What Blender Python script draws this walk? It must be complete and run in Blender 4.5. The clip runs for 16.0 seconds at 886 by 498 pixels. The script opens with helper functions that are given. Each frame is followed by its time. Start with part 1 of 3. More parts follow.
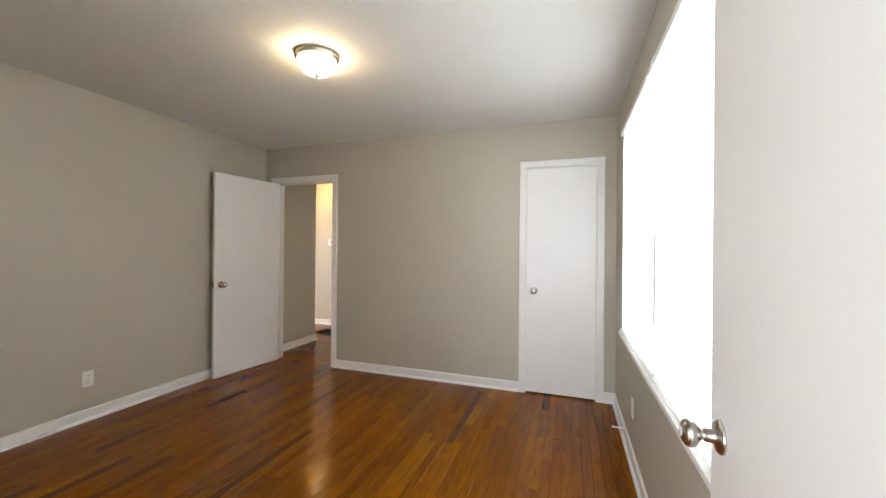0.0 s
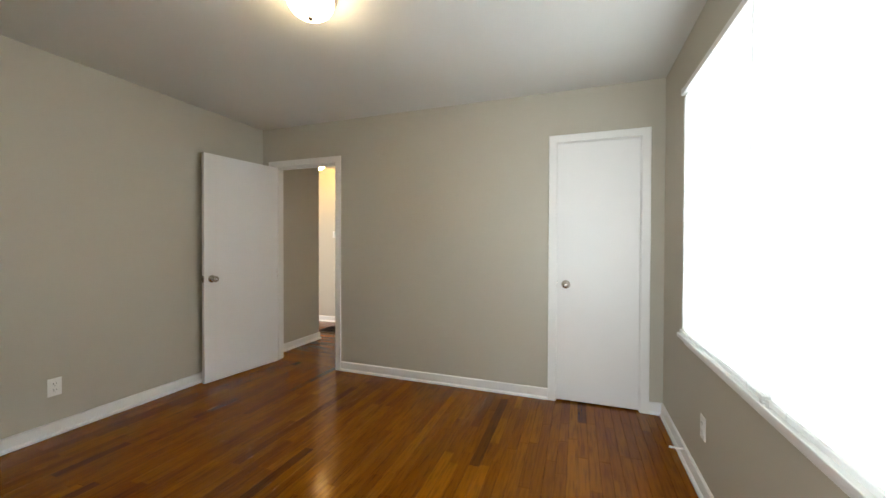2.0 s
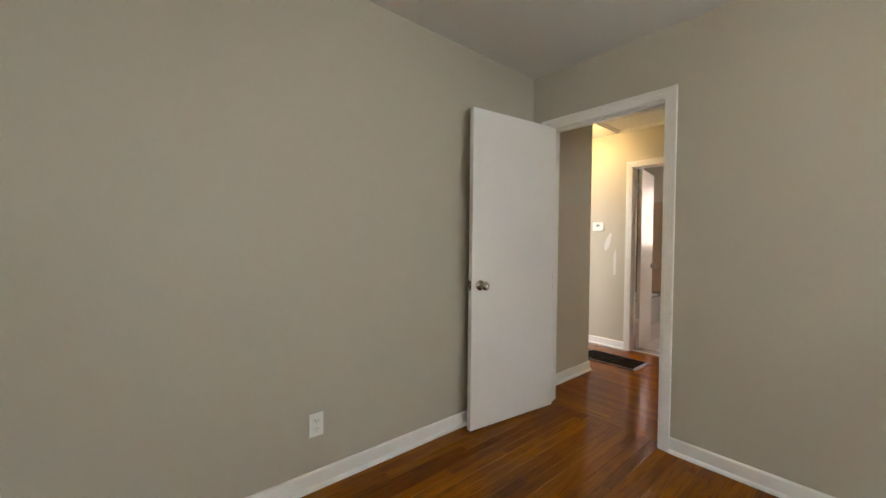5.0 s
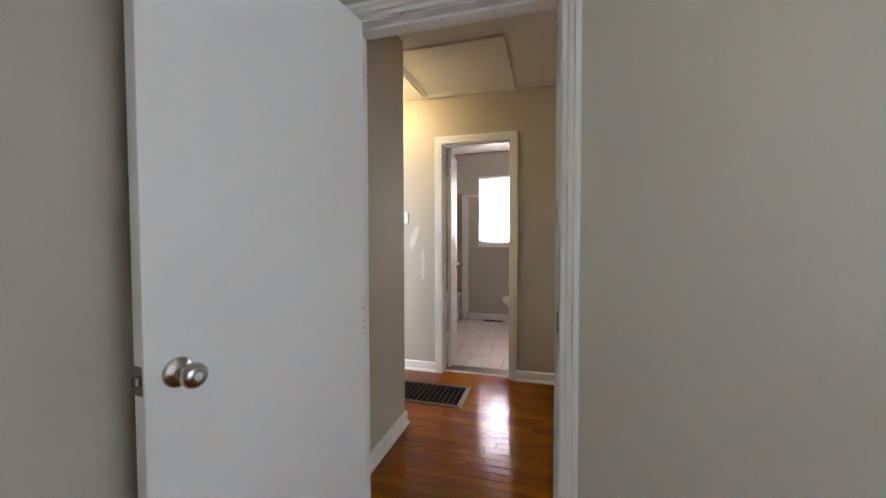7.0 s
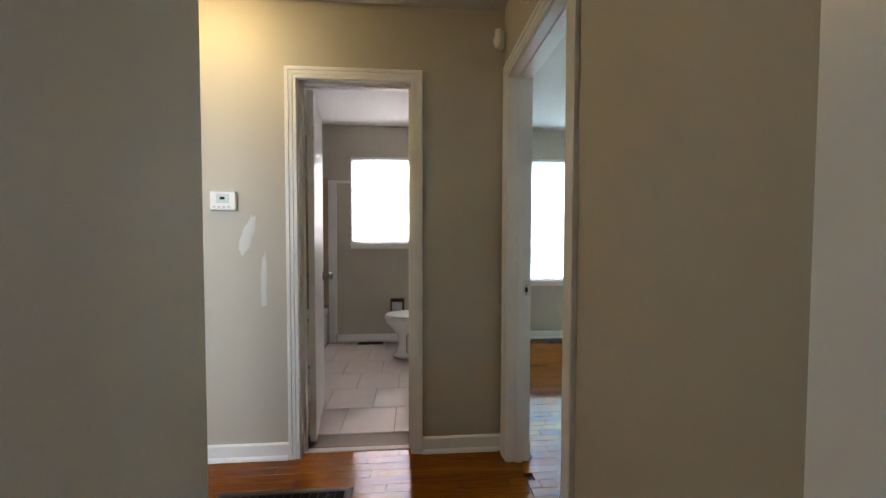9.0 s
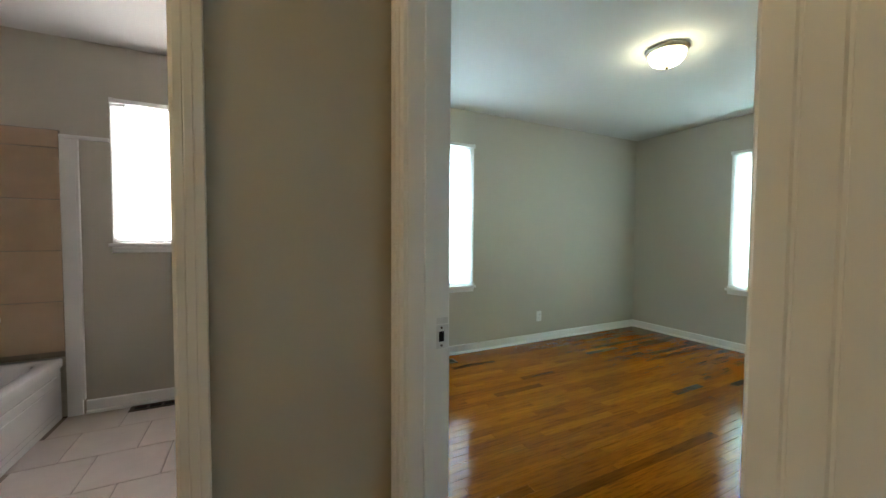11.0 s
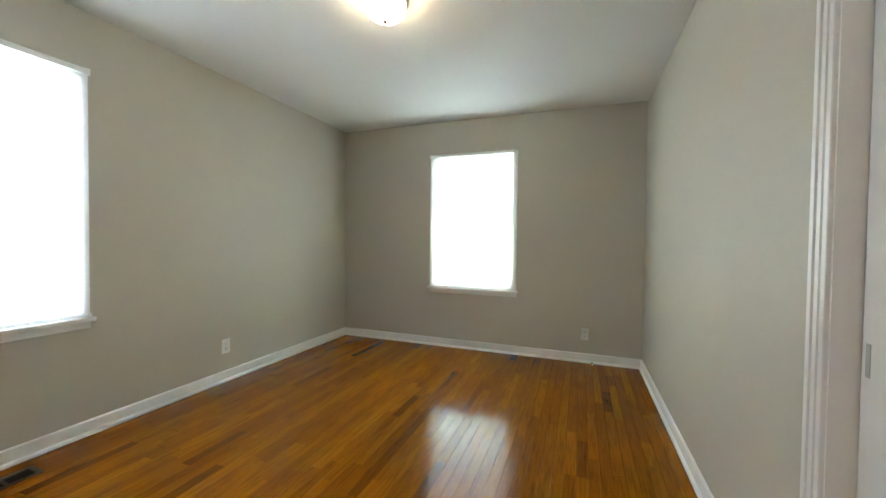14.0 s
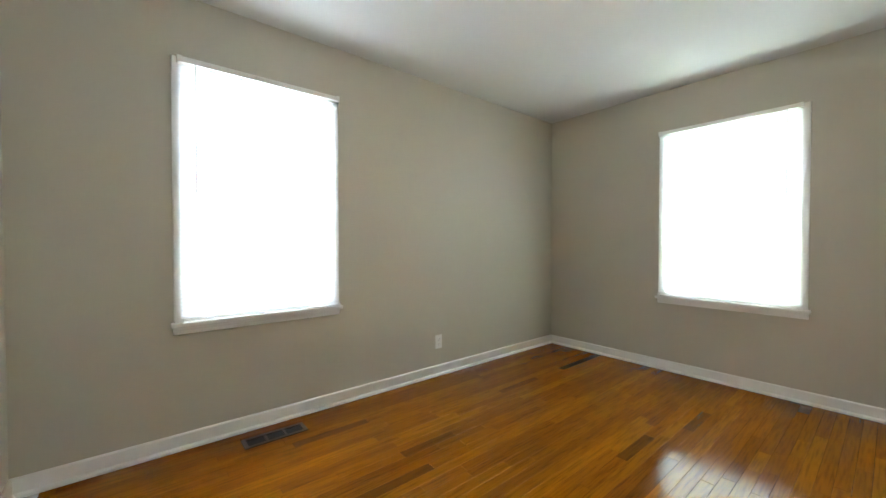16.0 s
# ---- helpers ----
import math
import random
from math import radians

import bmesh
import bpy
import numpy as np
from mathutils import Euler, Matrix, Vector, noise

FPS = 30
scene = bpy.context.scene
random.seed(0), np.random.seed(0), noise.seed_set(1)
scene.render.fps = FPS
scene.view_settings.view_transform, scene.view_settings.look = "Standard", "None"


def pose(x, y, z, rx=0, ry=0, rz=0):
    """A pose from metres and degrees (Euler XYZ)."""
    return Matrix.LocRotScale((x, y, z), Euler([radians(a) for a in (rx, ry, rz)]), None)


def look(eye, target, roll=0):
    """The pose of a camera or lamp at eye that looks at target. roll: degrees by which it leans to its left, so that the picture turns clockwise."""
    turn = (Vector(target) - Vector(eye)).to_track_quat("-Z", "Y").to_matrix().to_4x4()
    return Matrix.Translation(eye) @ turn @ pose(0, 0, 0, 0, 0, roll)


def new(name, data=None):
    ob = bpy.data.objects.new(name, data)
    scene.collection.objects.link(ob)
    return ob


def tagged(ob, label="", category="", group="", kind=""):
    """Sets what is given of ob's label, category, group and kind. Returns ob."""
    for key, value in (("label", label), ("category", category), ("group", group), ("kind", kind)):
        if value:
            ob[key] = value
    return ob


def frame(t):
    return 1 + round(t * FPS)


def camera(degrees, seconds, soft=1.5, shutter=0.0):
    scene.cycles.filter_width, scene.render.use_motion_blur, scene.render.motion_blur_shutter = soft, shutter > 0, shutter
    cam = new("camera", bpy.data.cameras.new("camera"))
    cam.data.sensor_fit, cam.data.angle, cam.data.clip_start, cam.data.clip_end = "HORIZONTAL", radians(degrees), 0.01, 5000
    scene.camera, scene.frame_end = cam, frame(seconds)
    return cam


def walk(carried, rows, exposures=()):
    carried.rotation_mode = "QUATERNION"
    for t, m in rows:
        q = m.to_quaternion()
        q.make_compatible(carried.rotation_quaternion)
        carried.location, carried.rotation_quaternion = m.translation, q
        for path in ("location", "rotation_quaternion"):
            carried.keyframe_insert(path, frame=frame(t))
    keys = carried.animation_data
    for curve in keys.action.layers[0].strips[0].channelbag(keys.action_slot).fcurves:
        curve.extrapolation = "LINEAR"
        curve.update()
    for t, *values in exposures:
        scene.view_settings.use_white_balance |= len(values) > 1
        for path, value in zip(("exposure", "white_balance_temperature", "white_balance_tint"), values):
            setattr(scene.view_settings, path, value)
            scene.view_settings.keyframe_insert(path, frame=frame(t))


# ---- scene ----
PATH = [
    (0, (0.705, -0.082, 1.292), (0.058, 1.81, 1.294), 0.5),
    (0.5, (0.682, -0.009, 1.29), (0.144, 1.918, 1.285), 0.5),
    (1, (0.604, 0.052, 1.291), (0.151, 2.0, 1.28), 0.6),
    (1.5, (0.556, 0.153, 1.254), (0.106, 2.102, 1.238), 0.5),
    (2, (0.486, 0.29, 1.233), (-0.196, 2.17, 1.21), 0.2),
    (2.5, (0.351, 0.398, 1.225), (-0.76, 2.06, 1.192), 0.1),
    (3, (0.22, 0.486, 1.21), (-1.261, 1.829, 1.178), 0.1),
    (3.2, (0.112, 0.516, 1.203), (-1.467, 1.743, 1.172), 0.4),
    (5.3, (-1.066, 1.129, 1.201), (-2.56, 2.458, 1.151), 0.7),
    (5.5, (-1.153, 1.238, 1.19), (-2.506, 2.711, 1.15), 0.5),
    (6, (-1.379, 1.504, 1.194), (-2.459, 3.187, 1.146), 0.6),
    (6.5, (-1.603, 1.775, 1.211), (-2.419, 3.6, 1.153), 0.3),
    (7, (-1.771, 2.065, 1.217), (-2.333, 3.983, 1.152), -0.1),
    (7.5, (-1.899, 2.337, 1.215), (-2.285, 4.298, 1.147), -0.1),
    (8, (-2.016, 2.615, 1.213), (-2.275, 4.597, 1.14), 0.1),
    (8.5, (-2.084, 2.9, 1.208), (-2.133, 4.898, 1.143), 0.1),
    (9, (-2.089, 3.185, 1.206), (-1.934, 5.178, 1.138), 0.1),
    (9.2, (-2.077, 3.301, 1.205), (-1.861, 5.288, 1.139), 0.2),
    (11.3, (-1.921, 4.289, 1.199), (-0.856, 5.98, 1.126), 0.3),
    (11.5, (-1.902, 4.33, 1.198), (-0.721, 5.942, 1.129), 0.3),
    (12, (-1.817, 4.44, 1.197), (-0.332, 5.778, 1.131), 0.6),
    (12.5, (-1.669, 4.557, 1.177), (0.016, 5.633, 1.12), 0.8),
    (13, (-1.533, 4.623, 1.167), (0.254, 5.52, 1.115), 0.9),
    (13.5, (-1.401, 4.708, 1.149), (0.464, 5.43, 1.105), 0.9),
    (14, (-1.259, 4.77, 1.157), (0.615, 5.465, 1.111), 0.7),
    (14.5, (-1.101, 4.833, 1.143), (0.749, 5.592, 1.095), 0.5),
    (15, (-1.006, 4.91, 1.148), (0.653, 6.025, 1.092), 0.3),
    (15.5, (-1.002, 4.972, 1.133), (0.45, 6.346, 1.086), 0.2),
    (16, (-1.026, 5.007, 1.118), (0.243, 6.552, 1.084), -0.0),
]
cam = camera(100.2, 16.0)
walk(cam, [(t, look(eye, aim, roll)) for t, eye, aim, roll in PATH],
     exposures=[(0.0, 0.06, 6200, 10), (1.0, -0.04, 6250, 10), (2.0, -0.02, 6150, 5), (3.0, -0.06, 6400, 4), (5.5, 0.06, 5950, 4), (6.5, 0.02, 5500, 5),
                (7.5, -0.08, 5150, 4), (8.3, -0.24, 5100, 4), (9.0, -0.48, 5100, 1), (11.5, -0.24, 5150, -4), (12.5, -0.12, 5100, 1), (14.0, -0.08, 5650, 8),
                (15.0, -0.06, 5750, 9), (16.0, -0.04, 5750, 10)])

# ---- daylight ----
world = bpy.data.worlds.new("sky")
scene.world = world
world.use_nodes = True
wn = world.node_tree.nodes
sky = wn.new("ShaderNodeTexSky")
sky.sky_type = "NISHITA"
sky.sun_disc = False
sky.sun_elevation = radians(55)
sky.sun_rotation = radians(215)
world.node_tree.links.new(sky.outputs[0], wn["Background"].inputs[0])
wn["Background"].inputs[1].default_value = 0.12
sun = new("sun", bpy.data.lights.new("sun", "SUN"))
sun.data.energy, sun.data.angle, sun.data.color = 3.5, radians(0.5), (1, 0.95, 0.88)
sun.matrix_world = look((0, 0, 20), (8, 11.5, 0))


def window_light(name, eye, aim, width, height, watts, color):
    lamp = new(name, bpy.data.lights.new(name, "AREA"))
    lamp.data.shape, lamp.data.size, lamp.data.size_y = "RECTANGLE", width, height
    lamp.data.energy, lamp.data.color = watts, color
    lamp.matrix_world = look(eye, aim)
    return lamp


DAY, SHADE, LAWN = (0.97, 1.0, 1.03), (0.98, 1.0, 1.14), (0.78, 1.0, 0.58)
window_light("skylight_a", (1.27, 1.71, 1.42), (0.0, 1.71, 1.42), 2.05, 1.40, 132, DAY)
window_light("skylight_b", (-0.425, 7.80, 1.45), (-0.425, 6.80, 1.18), 1.05, 1.70, 190, SHADE)
window_light("skylight_c", (2.90, 5.852, 1.45), (1.90, 5.852, 1.18), 1.05, 1.70, 112, SHADE)
window_light("lawn_light_b", (-0.425, 7.85, 0.60), (-0.425, 6.85, 1.50), 0.95, 0.80, 75, LAWN)
window_light("lawn_light_c", (2.95, 5.852, 0.60), (1.95, 5.852, 1.50), 0.95, 0.80, 160, LAWN)
window_light("skylight_d", (-2.34, 7.63, 1.59), (-2.34, 6.0, 1.59), 0.88, 0.98, 610, (1.0, 0.75, 0.66))
# Hall daylight comes from an unseen side room, through openings added in wall_8 and wall_18.
window_light("daylight_hall", (-3.50, 3.05, 1.75), (-3.42, 4.05, 1.15), 1.0, 1.6, 70, (1.0, 0.91, 0.86))
# Added fill lamp behind the first door; its window is unseen.
window_light("entry_fill", (-0.05, -1.80, 1.25), (0.1, 0.0, 1.25), 1.8, 1.7, 108, DAY)


# ---- materials ----
def material(name, color, rough=0.5, metal=0.0, vary=0.06, scale=3.0, bump=0.0, grain=160.0, coat=0.0, rand=0.0,
             rough_vary=0.0, emit=0.0, stretch=(1, 1, 1)):
    m = bpy.data.materials.new(name)
    m.use_nodes = True
    nt = m.node_tree
    n, link = nt.nodes, nt.links.new
    p = n["Principled BSDF"]
    p.inputs["Metallic"].default_value = metal
    p.inputs["Roughness"].default_value = rough
    p.inputs["Coat Weight"].default_value = coat
    geo = n.new("ShaderNodeNewGeometry")
    mapping = n.new("ShaderNodeMapping")
    mapping.inputs["Scale"].default_value = stretch
    link(geo.outputs["Position"], mapping.inputs["Vector"])
    big = n.new("ShaderNodeTexNoise")
    big.inputs["Scale"].default_value, big.inputs["Detail"].default_value = scale, 5
    link(mapping.outputs[0], big.inputs["Vector"])
    mix = n.new("ShaderNodeMix")
    mix.data_type = "RGBA"
    mix.inputs["A"].default_value = (*[c * (1 - vary) for c in color], 1)
    mix.inputs["B"].default_value = (*[min(1, c * (1 + vary)) for c in color], 1)
    link(big.outputs["Fac"], mix.inputs["Factor"])
    out = mix.outputs["Result"]
    if rand:
        info, hsv, ramp = n.new("ShaderNodeObjectInfo"), n.new("ShaderNodeHueSaturation"), n.new("ShaderNodeMapRange")
        ramp.inputs["To Min"].default_value, ramp.inputs["To Max"].default_value = 1 - rand, 1 + rand
        link(info.outputs["Random"], ramp.inputs["Value"])
        link(ramp.outputs[0], hsv.inputs["Value"])
        link(out, hsv.inputs["Color"])
        out = hsv.outputs[0]
    link(out, p.inputs["Base Color"])
    fine = n.new("ShaderNodeTexNoise")
    fine.inputs["Scale"].default_value, fine.inputs["Detail"].default_value = grain, 3
    link(mapping.outputs[0], fine.inputs["Vector"])
    if bump:
        b = n.new("ShaderNodeBump")
        b.inputs["Strength"].default_value, b.inputs["Distance"].default_value = bump, 0.002
        link(fine.outputs["Fac"], b.inputs["Height"])
        link(b.outputs[0], p.inputs["Normal"])
    if rough_vary:
        r = n.new("ShaderNodeMapRange")
        r.inputs["To Min"].default_value, r.inputs["To Max"].default_value = rough - rough_vary, rough + rough_vary
        link(big.outputs["Fac"], r.inputs["Value"])
        link(r.outputs[0], p.inputs["Roughness"])
    if emit:
        p.inputs["Emission Color"].default_value = (*color, 1)
        p.inputs["Emission Strength"].default_value = emit
    return m


PAINT = material("wall_paint", (0.504, 0.472, 0.396), 0.55, vary=0.025, scale=1.6, bump=0.12, grain=220)
CEIL = material("ceiling_paint", (0.73, 0.725, 0.69), 0.8, vary=0.02, scale=1.2, bump=0.18, grain=140)
TRIM = material("white_trim", (0.85, 0.845, 0.83), 0.32, vary=0.02, scale=5, bump=0.05, grain=60)
DOORM = material("door_paint", (0.84, 0.835, 0.83), 0.38, vary=0.02, scale=2.5, bump=0.05, grain=90)
NICKEL = material("brushed_nickel", (0.50, 0.47, 0.43), 0.27, 1.0, vary=0.08, scale=40)
SATIN = material("satin_nickel", (0.60, 0.54, 0.45), 0.38, 0.85, vary=0.05, scale=30)
PLASTIC = material("white_plastic", (0.82, 0.82, 0.80), 0.35, vary=0.01)
# Flat black painting the shade inside openings; also grille bars and thermostat digits.
BLACK = material("shade_and_digit_black", (0.015, 0.014, 0.013), 0.7)
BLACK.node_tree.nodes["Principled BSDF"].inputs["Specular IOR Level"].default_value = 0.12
BRONZE = material("brown_metal", (0.075, 0.048, 0.034), 0.50, 0.25, vary=0.2, scale=30)
BRONZE.node_tree.nodes["Principled BSDF"].inputs["Specular IOR Level"].default_value = 0.25
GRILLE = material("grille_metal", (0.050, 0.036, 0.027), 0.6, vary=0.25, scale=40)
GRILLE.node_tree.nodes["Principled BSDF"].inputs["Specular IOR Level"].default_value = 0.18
LCD = material("pale_display", (0.56, 0.66, 0.66), 0.25, vary=0.05)
GREY = material("grey_screen", (0.46, 0.52, 0.51), 0.3)
PORCELAIN = material("porcelain", (0.85, 0.85, 0.84), 0.12, vary=0.01, coat=0.5)
PATCH = material("spackle", (0.66, 0.65, 0.63), 0.7, vary=0.03)
GRASS = material("grass", (0.07, 0.12, 0.03), 0.9, vary=0.4, scale=2)
SUBFLOOR = material("subfloor", (0.05, 0.028, 0.012), 0.8, vary=0.2)
TILE = material("floor_tile", (0.56, 0.49, 0.44), 0.35, vary=0.12, scale=6, rand=0.06, bump=0.05, grain=30)
WALLTILE = material("wall_tile", (0.40, 0.29, 0.20), 0.3, vary=0.12, scale=7, rand=0.06)
NICKEL_WORN = material("worn_nickel", (0.72, 0.71, 0.70), 0.40, 0.6, vary=0.15, scale=60)
CHIP = material("chipped_paint", (0.44, 0.38, 0.31), 0.7, vary=0.3, scale=80)
GROUT = material("grout", (0.25, 0.21, 0.18), 0.9)


def wood_material(name, along, per_island):
    """Stained oak: each strip has its own tone and grain; dark mineral streaks and knots, worn varnish."""
    m = bpy.data.materials.new(name)
    m.use_nodes = True
    nt = m.node_tree
    n, link = nt.nodes, nt.links.new
    p = n["Principled BSDF"]
    geo = n.new("ShaderNodeNewGeometry")
    own = geo.outputs["Random Per Island"] if per_island else n.new("ShaderNodeObjectInfo").outputs["Random"]
    shift = n.new("ShaderNodeVectorMath")
    shift.operation = "MULTIPLY_ADD"
    link(own, shift.inputs[0])
    shift.inputs[1].default_value = (37.0, 53.0, 11.0)
    link(geo.outputs["Position"], shift.inputs[2])

    def noise_of(scale, detail, stretch, vector=None):
        mp, t = n.new("ShaderNodeMapping"), n.new("ShaderNodeTexNoise")
        mp.inputs["Scale"].default_value = stretch
        link(vector or shift.outputs[0], mp.inputs["Vector"])
        link(mp.outputs[0], t.inputs["Vector"])
        t.inputs["Scale"].default_value, t.inputs["Detail"].default_value = scale, detail
        return t.outputs["Fac"]

    def ramp(value, stops):
        r = n.new("ShaderNodeValToRGB")
        while len(r.color_ramp.elements) < len(stops):
            r.color_ramp.elements.new(0.5)
        for e, (at, c) in zip(r.color_ramp.elements, stops):
            e.position, e.color = at, (*c, 1)
        link(value, r.inputs[0])
        return r.outputs[0]

    def blend(kind, fac, a, b):
        x = n.new("ShaderNodeMix")
        x.data_type, x.blend_type = "RGBA", kind
        if isinstance(fac, float):
            x.inputs["Factor"].default_value = fac
        else:
            link(fac, x.inputs["Factor"])
        link(a, x.inputs["A"])
        link(b, x.inputs["B"])
        return x.outputs["Result"]

    long = (0.9, 14, 1) if along == "x" else (14, 0.9, 1)
    tone = ramp(own, [(0.0, (0.1050, 0.0322, 0.0010)), (0.030, (0.1480, 0.0455, 0.0011)), (0.10, (0.1880, 0.0570, 0.0010)), (0.45, (0.2265, 0.0702, 0.0010)), (0.85, (0.2483, 0.0801, 0.0013)), (1.0, (0.2852, 0.0984, 0.0020))])
    grain = ramp(noise_of(7, 6, long), [(0.30, (0.56, 0.54, 0.52)), (0.52, (1.0, 1.0, 1.0)), (0.75, (1.12, 1.11, 1.08))])
    knots = ramp(noise_of(3.2, 2, (0.8, 5, 1) if along == "x" else (5, 0.8, 1)), [(0.17, (0.34, 0.30, 0.28)), (0.25, (1, 1, 1))])
    worn = noise_of(1.1, 6, (1, 1, 1), geo.outputs["Position"])
    stain = ramp(worn, [(0.30, (0.84, 0.80, 0.76)), (0.65, (1, 1, 1))])
    col = blend("MULTIPLY", 1.0, blend("MULTIPLY", 1.0, blend("MULTIPLY", 0.85, tone, grain), knots), stain)
    link(col, p.inputs["Base Color"])
    r = n.new("ShaderNodeMapRange")
    r.inputs["From Min"].default_value, r.inputs["From Max"].default_value = 0.3, 0.7
    r.inputs["To Min"].default_value, r.inputs["To Max"].default_value = 0.11, 0.19
    link(worn, r.inputs["Value"])
    link(r.outputs[0], p.inputs["Roughness"])
    p.inputs["Specular IOR Level"].default_value = 0.17
    b = n.new("ShaderNodeBump")
    b.inputs["Strength"].default_value, b.inputs["Distance"].default_value = 0.025, 0.002
    link(noise_of(10, 5, long), b.inputs["Height"])
    link(b.outputs[0], p.inputs["Normal"])
    return m


WOOD_X, WOOD_Y = wood_material("oak_strip_x", "x", False), wood_material("oak_strip_y", "y", False)
WOOD_FIELD_X, WOOD_FIELD_Y = wood_material("oak_field_x", "x", True), wood_material("oak_field_y", "y", True)


def slat_material():
    m = material("blind_slat", (0.88, 0.88, 0.86), 0.45, vary=0.01)
    nt = m.node_tree
    n, link = nt.nodes, nt.links.new
    p, out = n["Principled BSDF"], n["Material Output"]
    tr, mix = n.new("ShaderNodeBsdfTranslucent"), n.new("ShaderNodeMixShader")
    tr.inputs[0].default_value = (0.9, 0.9, 0.88, 1)
    mix.inputs[0].default_value = 0.62
    link(p.outputs[0], mix.inputs[1])
    link(tr.outputs[0], mix.inputs[2])
    link(mix.outputs[0], out.inputs["Surface"])
    return m


SLAT = slat_material()


def glass_material():
    m = bpy.data.materials.new("window_glass")
    m.use_nodes = True
    p = m.node_tree.nodes["Principled BSDF"]
    p.inputs["Transmission Weight"].default_value = 1.0
    p.inputs["Roughness"].default_value = 0.0
    p.inputs["IOR"].default_value = 1.45
    return m


GLASS = glass_material()


def bulb_material(name, color, strength):
    m = material(name, color, 0.3, emit=strength, vary=0.0)
    return m


BOWL = bulb_material("lamp_glass", (1.0, 0.75, 0.42), 52)
HALL_BOWL = bulb_material("hall_lamp_glass", (1.0, 0.60, 0.20), 72)


# ---- mesh helpers ----
def part(name, bm, mat, parent=None, label="", smooth=False):
    bmesh.ops.recalc_face_normals(bm, faces=bm.faces)
    me = bpy.data.meshes.new(name)
    if smooth:
        for f in bm.faces:
            f.smooth = True
    bm.to_mesh(me)
    bm.free()
    me.materials.append(mat)
    ob = new(name, me)
    if parent:
        ob.parent = parent
    if label:
        ob["label"] = label
    return ob


def root(name, m=None, label="", category="", group="", kind=""):
    ob = new(name)
    ob.empty_display_size = 0.1
    if m is not None:
        ob.matrix_basis = m
    return tagged(ob, label, category, group, kind)


def add_box(bm, x0, x1, y0, y1, z0, z1, bevel=0.0):
    m = Matrix.Translation(((x0 + x1) / 2, (y0 + y1) / 2, (z0 + z1) / 2)) @ Matrix.Diagonal((x1 - x0, y1 - y0, z1 - z0, 1))
    r = bmesh.ops.create_cube(bm, size=1, matrix=m)
    if bevel:
        edges = list({e for v in r["verts"] for e in v.link_edges})
        bmesh.ops.bevel(bm, geom=edges, offset=bevel, segments=2, affect="EDGES", profile=0.5)
    return bm


def box(x0, x1, y0, y1, z0, z1, bevel=0.0):
    return add_box(bmesh.new(), x0, x1, y0, y1, z0, z1, bevel)


def lathe(profile, steps=32, bm=None, m=None):
    """Rings of (radius, height) about the z axis."""
    bm = bm or bmesh.new()
    m = m or Matrix()
    rings = []
    for r, z in profile:
        if r < 1e-5:
            rings.append([bm.verts.new(m @ Vector((0, 0, z)))])
        else:
            rings.append([bm.verts.new(m @ Vector((r * math.cos(a), r * math.sin(a), z)))
                          for a in (2 * math.pi * k / steps for k in range(steps))])
    for a, b in zip(rings, rings[1:]):
        for k in range(steps):
            j = (k + 1) % steps
            if len(a) == 1 and len(b) == 1:
                continue
            if len(a) == 1:
                bm.faces.new((a[0], b[k], b[j]))
            elif len(b) == 1:
                bm.faces.new((a[k], a[j], b[0]))
            else:
                bm.faces.new((a[k], a[j], b[j], b[k]))
    return bm


def wall(name, axis, c0, c1, a0, a1, z0, z1, openings=(), mat=None):
    """A wall between c0 and c1 on its thin axis, from a0 to a1 along, with openings (a, b, low, high) through it."""
    along = sorted({a0, a1, *[o[0] for o in openings], *[o[1] for o in openings]})
    ups = sorted({z0, z1, *[o[2] for o in openings], *[o[3] for o in openings]})
    bm, made = bmesh.new(), {}

    def solid(i, k):
        if not (0 <= i < len(along) - 1 and 0 <= k < len(ups) - 1):
            return False
        a, z = (along[i] + along[i + 1]) / 2, (ups[k] + ups[k + 1]) / 2
        return not any(o[0] < a < o[1] and o[2] < z < o[3] for o in openings)

    def v(a, c, z):
        key = (a, c, z)
        if key not in made:
            made[key] = bm.verts.new((c, a, z) if axis == "x" else (a, c, z))
        return made[key]

    for i in range(len(along) - 1):
        for k in range(len(ups) - 1):
            if not solid(i, k):
                continue
            a, b, l, h = along[i], along[i + 1], ups[k], ups[k + 1]
            for c in (c0, c1):
                bm.faces.new((v(a, c, l), v(b, c, l), v(b, c, h), v(a, c, h)))
            if not solid(i - 1, k):
                bm.faces.new((v(a, c0, l), v(a, c1, l), v(a, c1, h), v(a, c0, h)))
            if not solid(i + 1, k):
                bm.faces.new((v(b, c0, l), v(b, c1, l), v(b, c1, h), v(b, c0, h)))
            if not solid(i, k - 1):
                bm.faces.new((v(a, c0, l), v(b, c0, l), v(b, c1, l), v(a, c1, l)))
            if not solid(i, k + 1):
                bm.faces.new((v(a, c0, h), v(b, c0, h), v(b, c1, h), v(a, c1, h)))
    return tagged(part(name, bm, mat or PAINT), "greige painted plaster wall, faintly uneven", "wall", kind="structure")


def wall_frame(axis, c, side):
    """A pose whose x runs along the wall, y out of its face and z up; side is +1 or -1 along the thin axis."""
    if axis == "y":
        return Matrix(((1, 0, 0, 0), (0, side, 0, c), (0, 0, 1, 0), (0, 0, 0, 1)))
    return Matrix(((0, side, 0, c), (1, 0, 0, 0), (0, 0, 1, 0), (0, 0, 0, 1)))


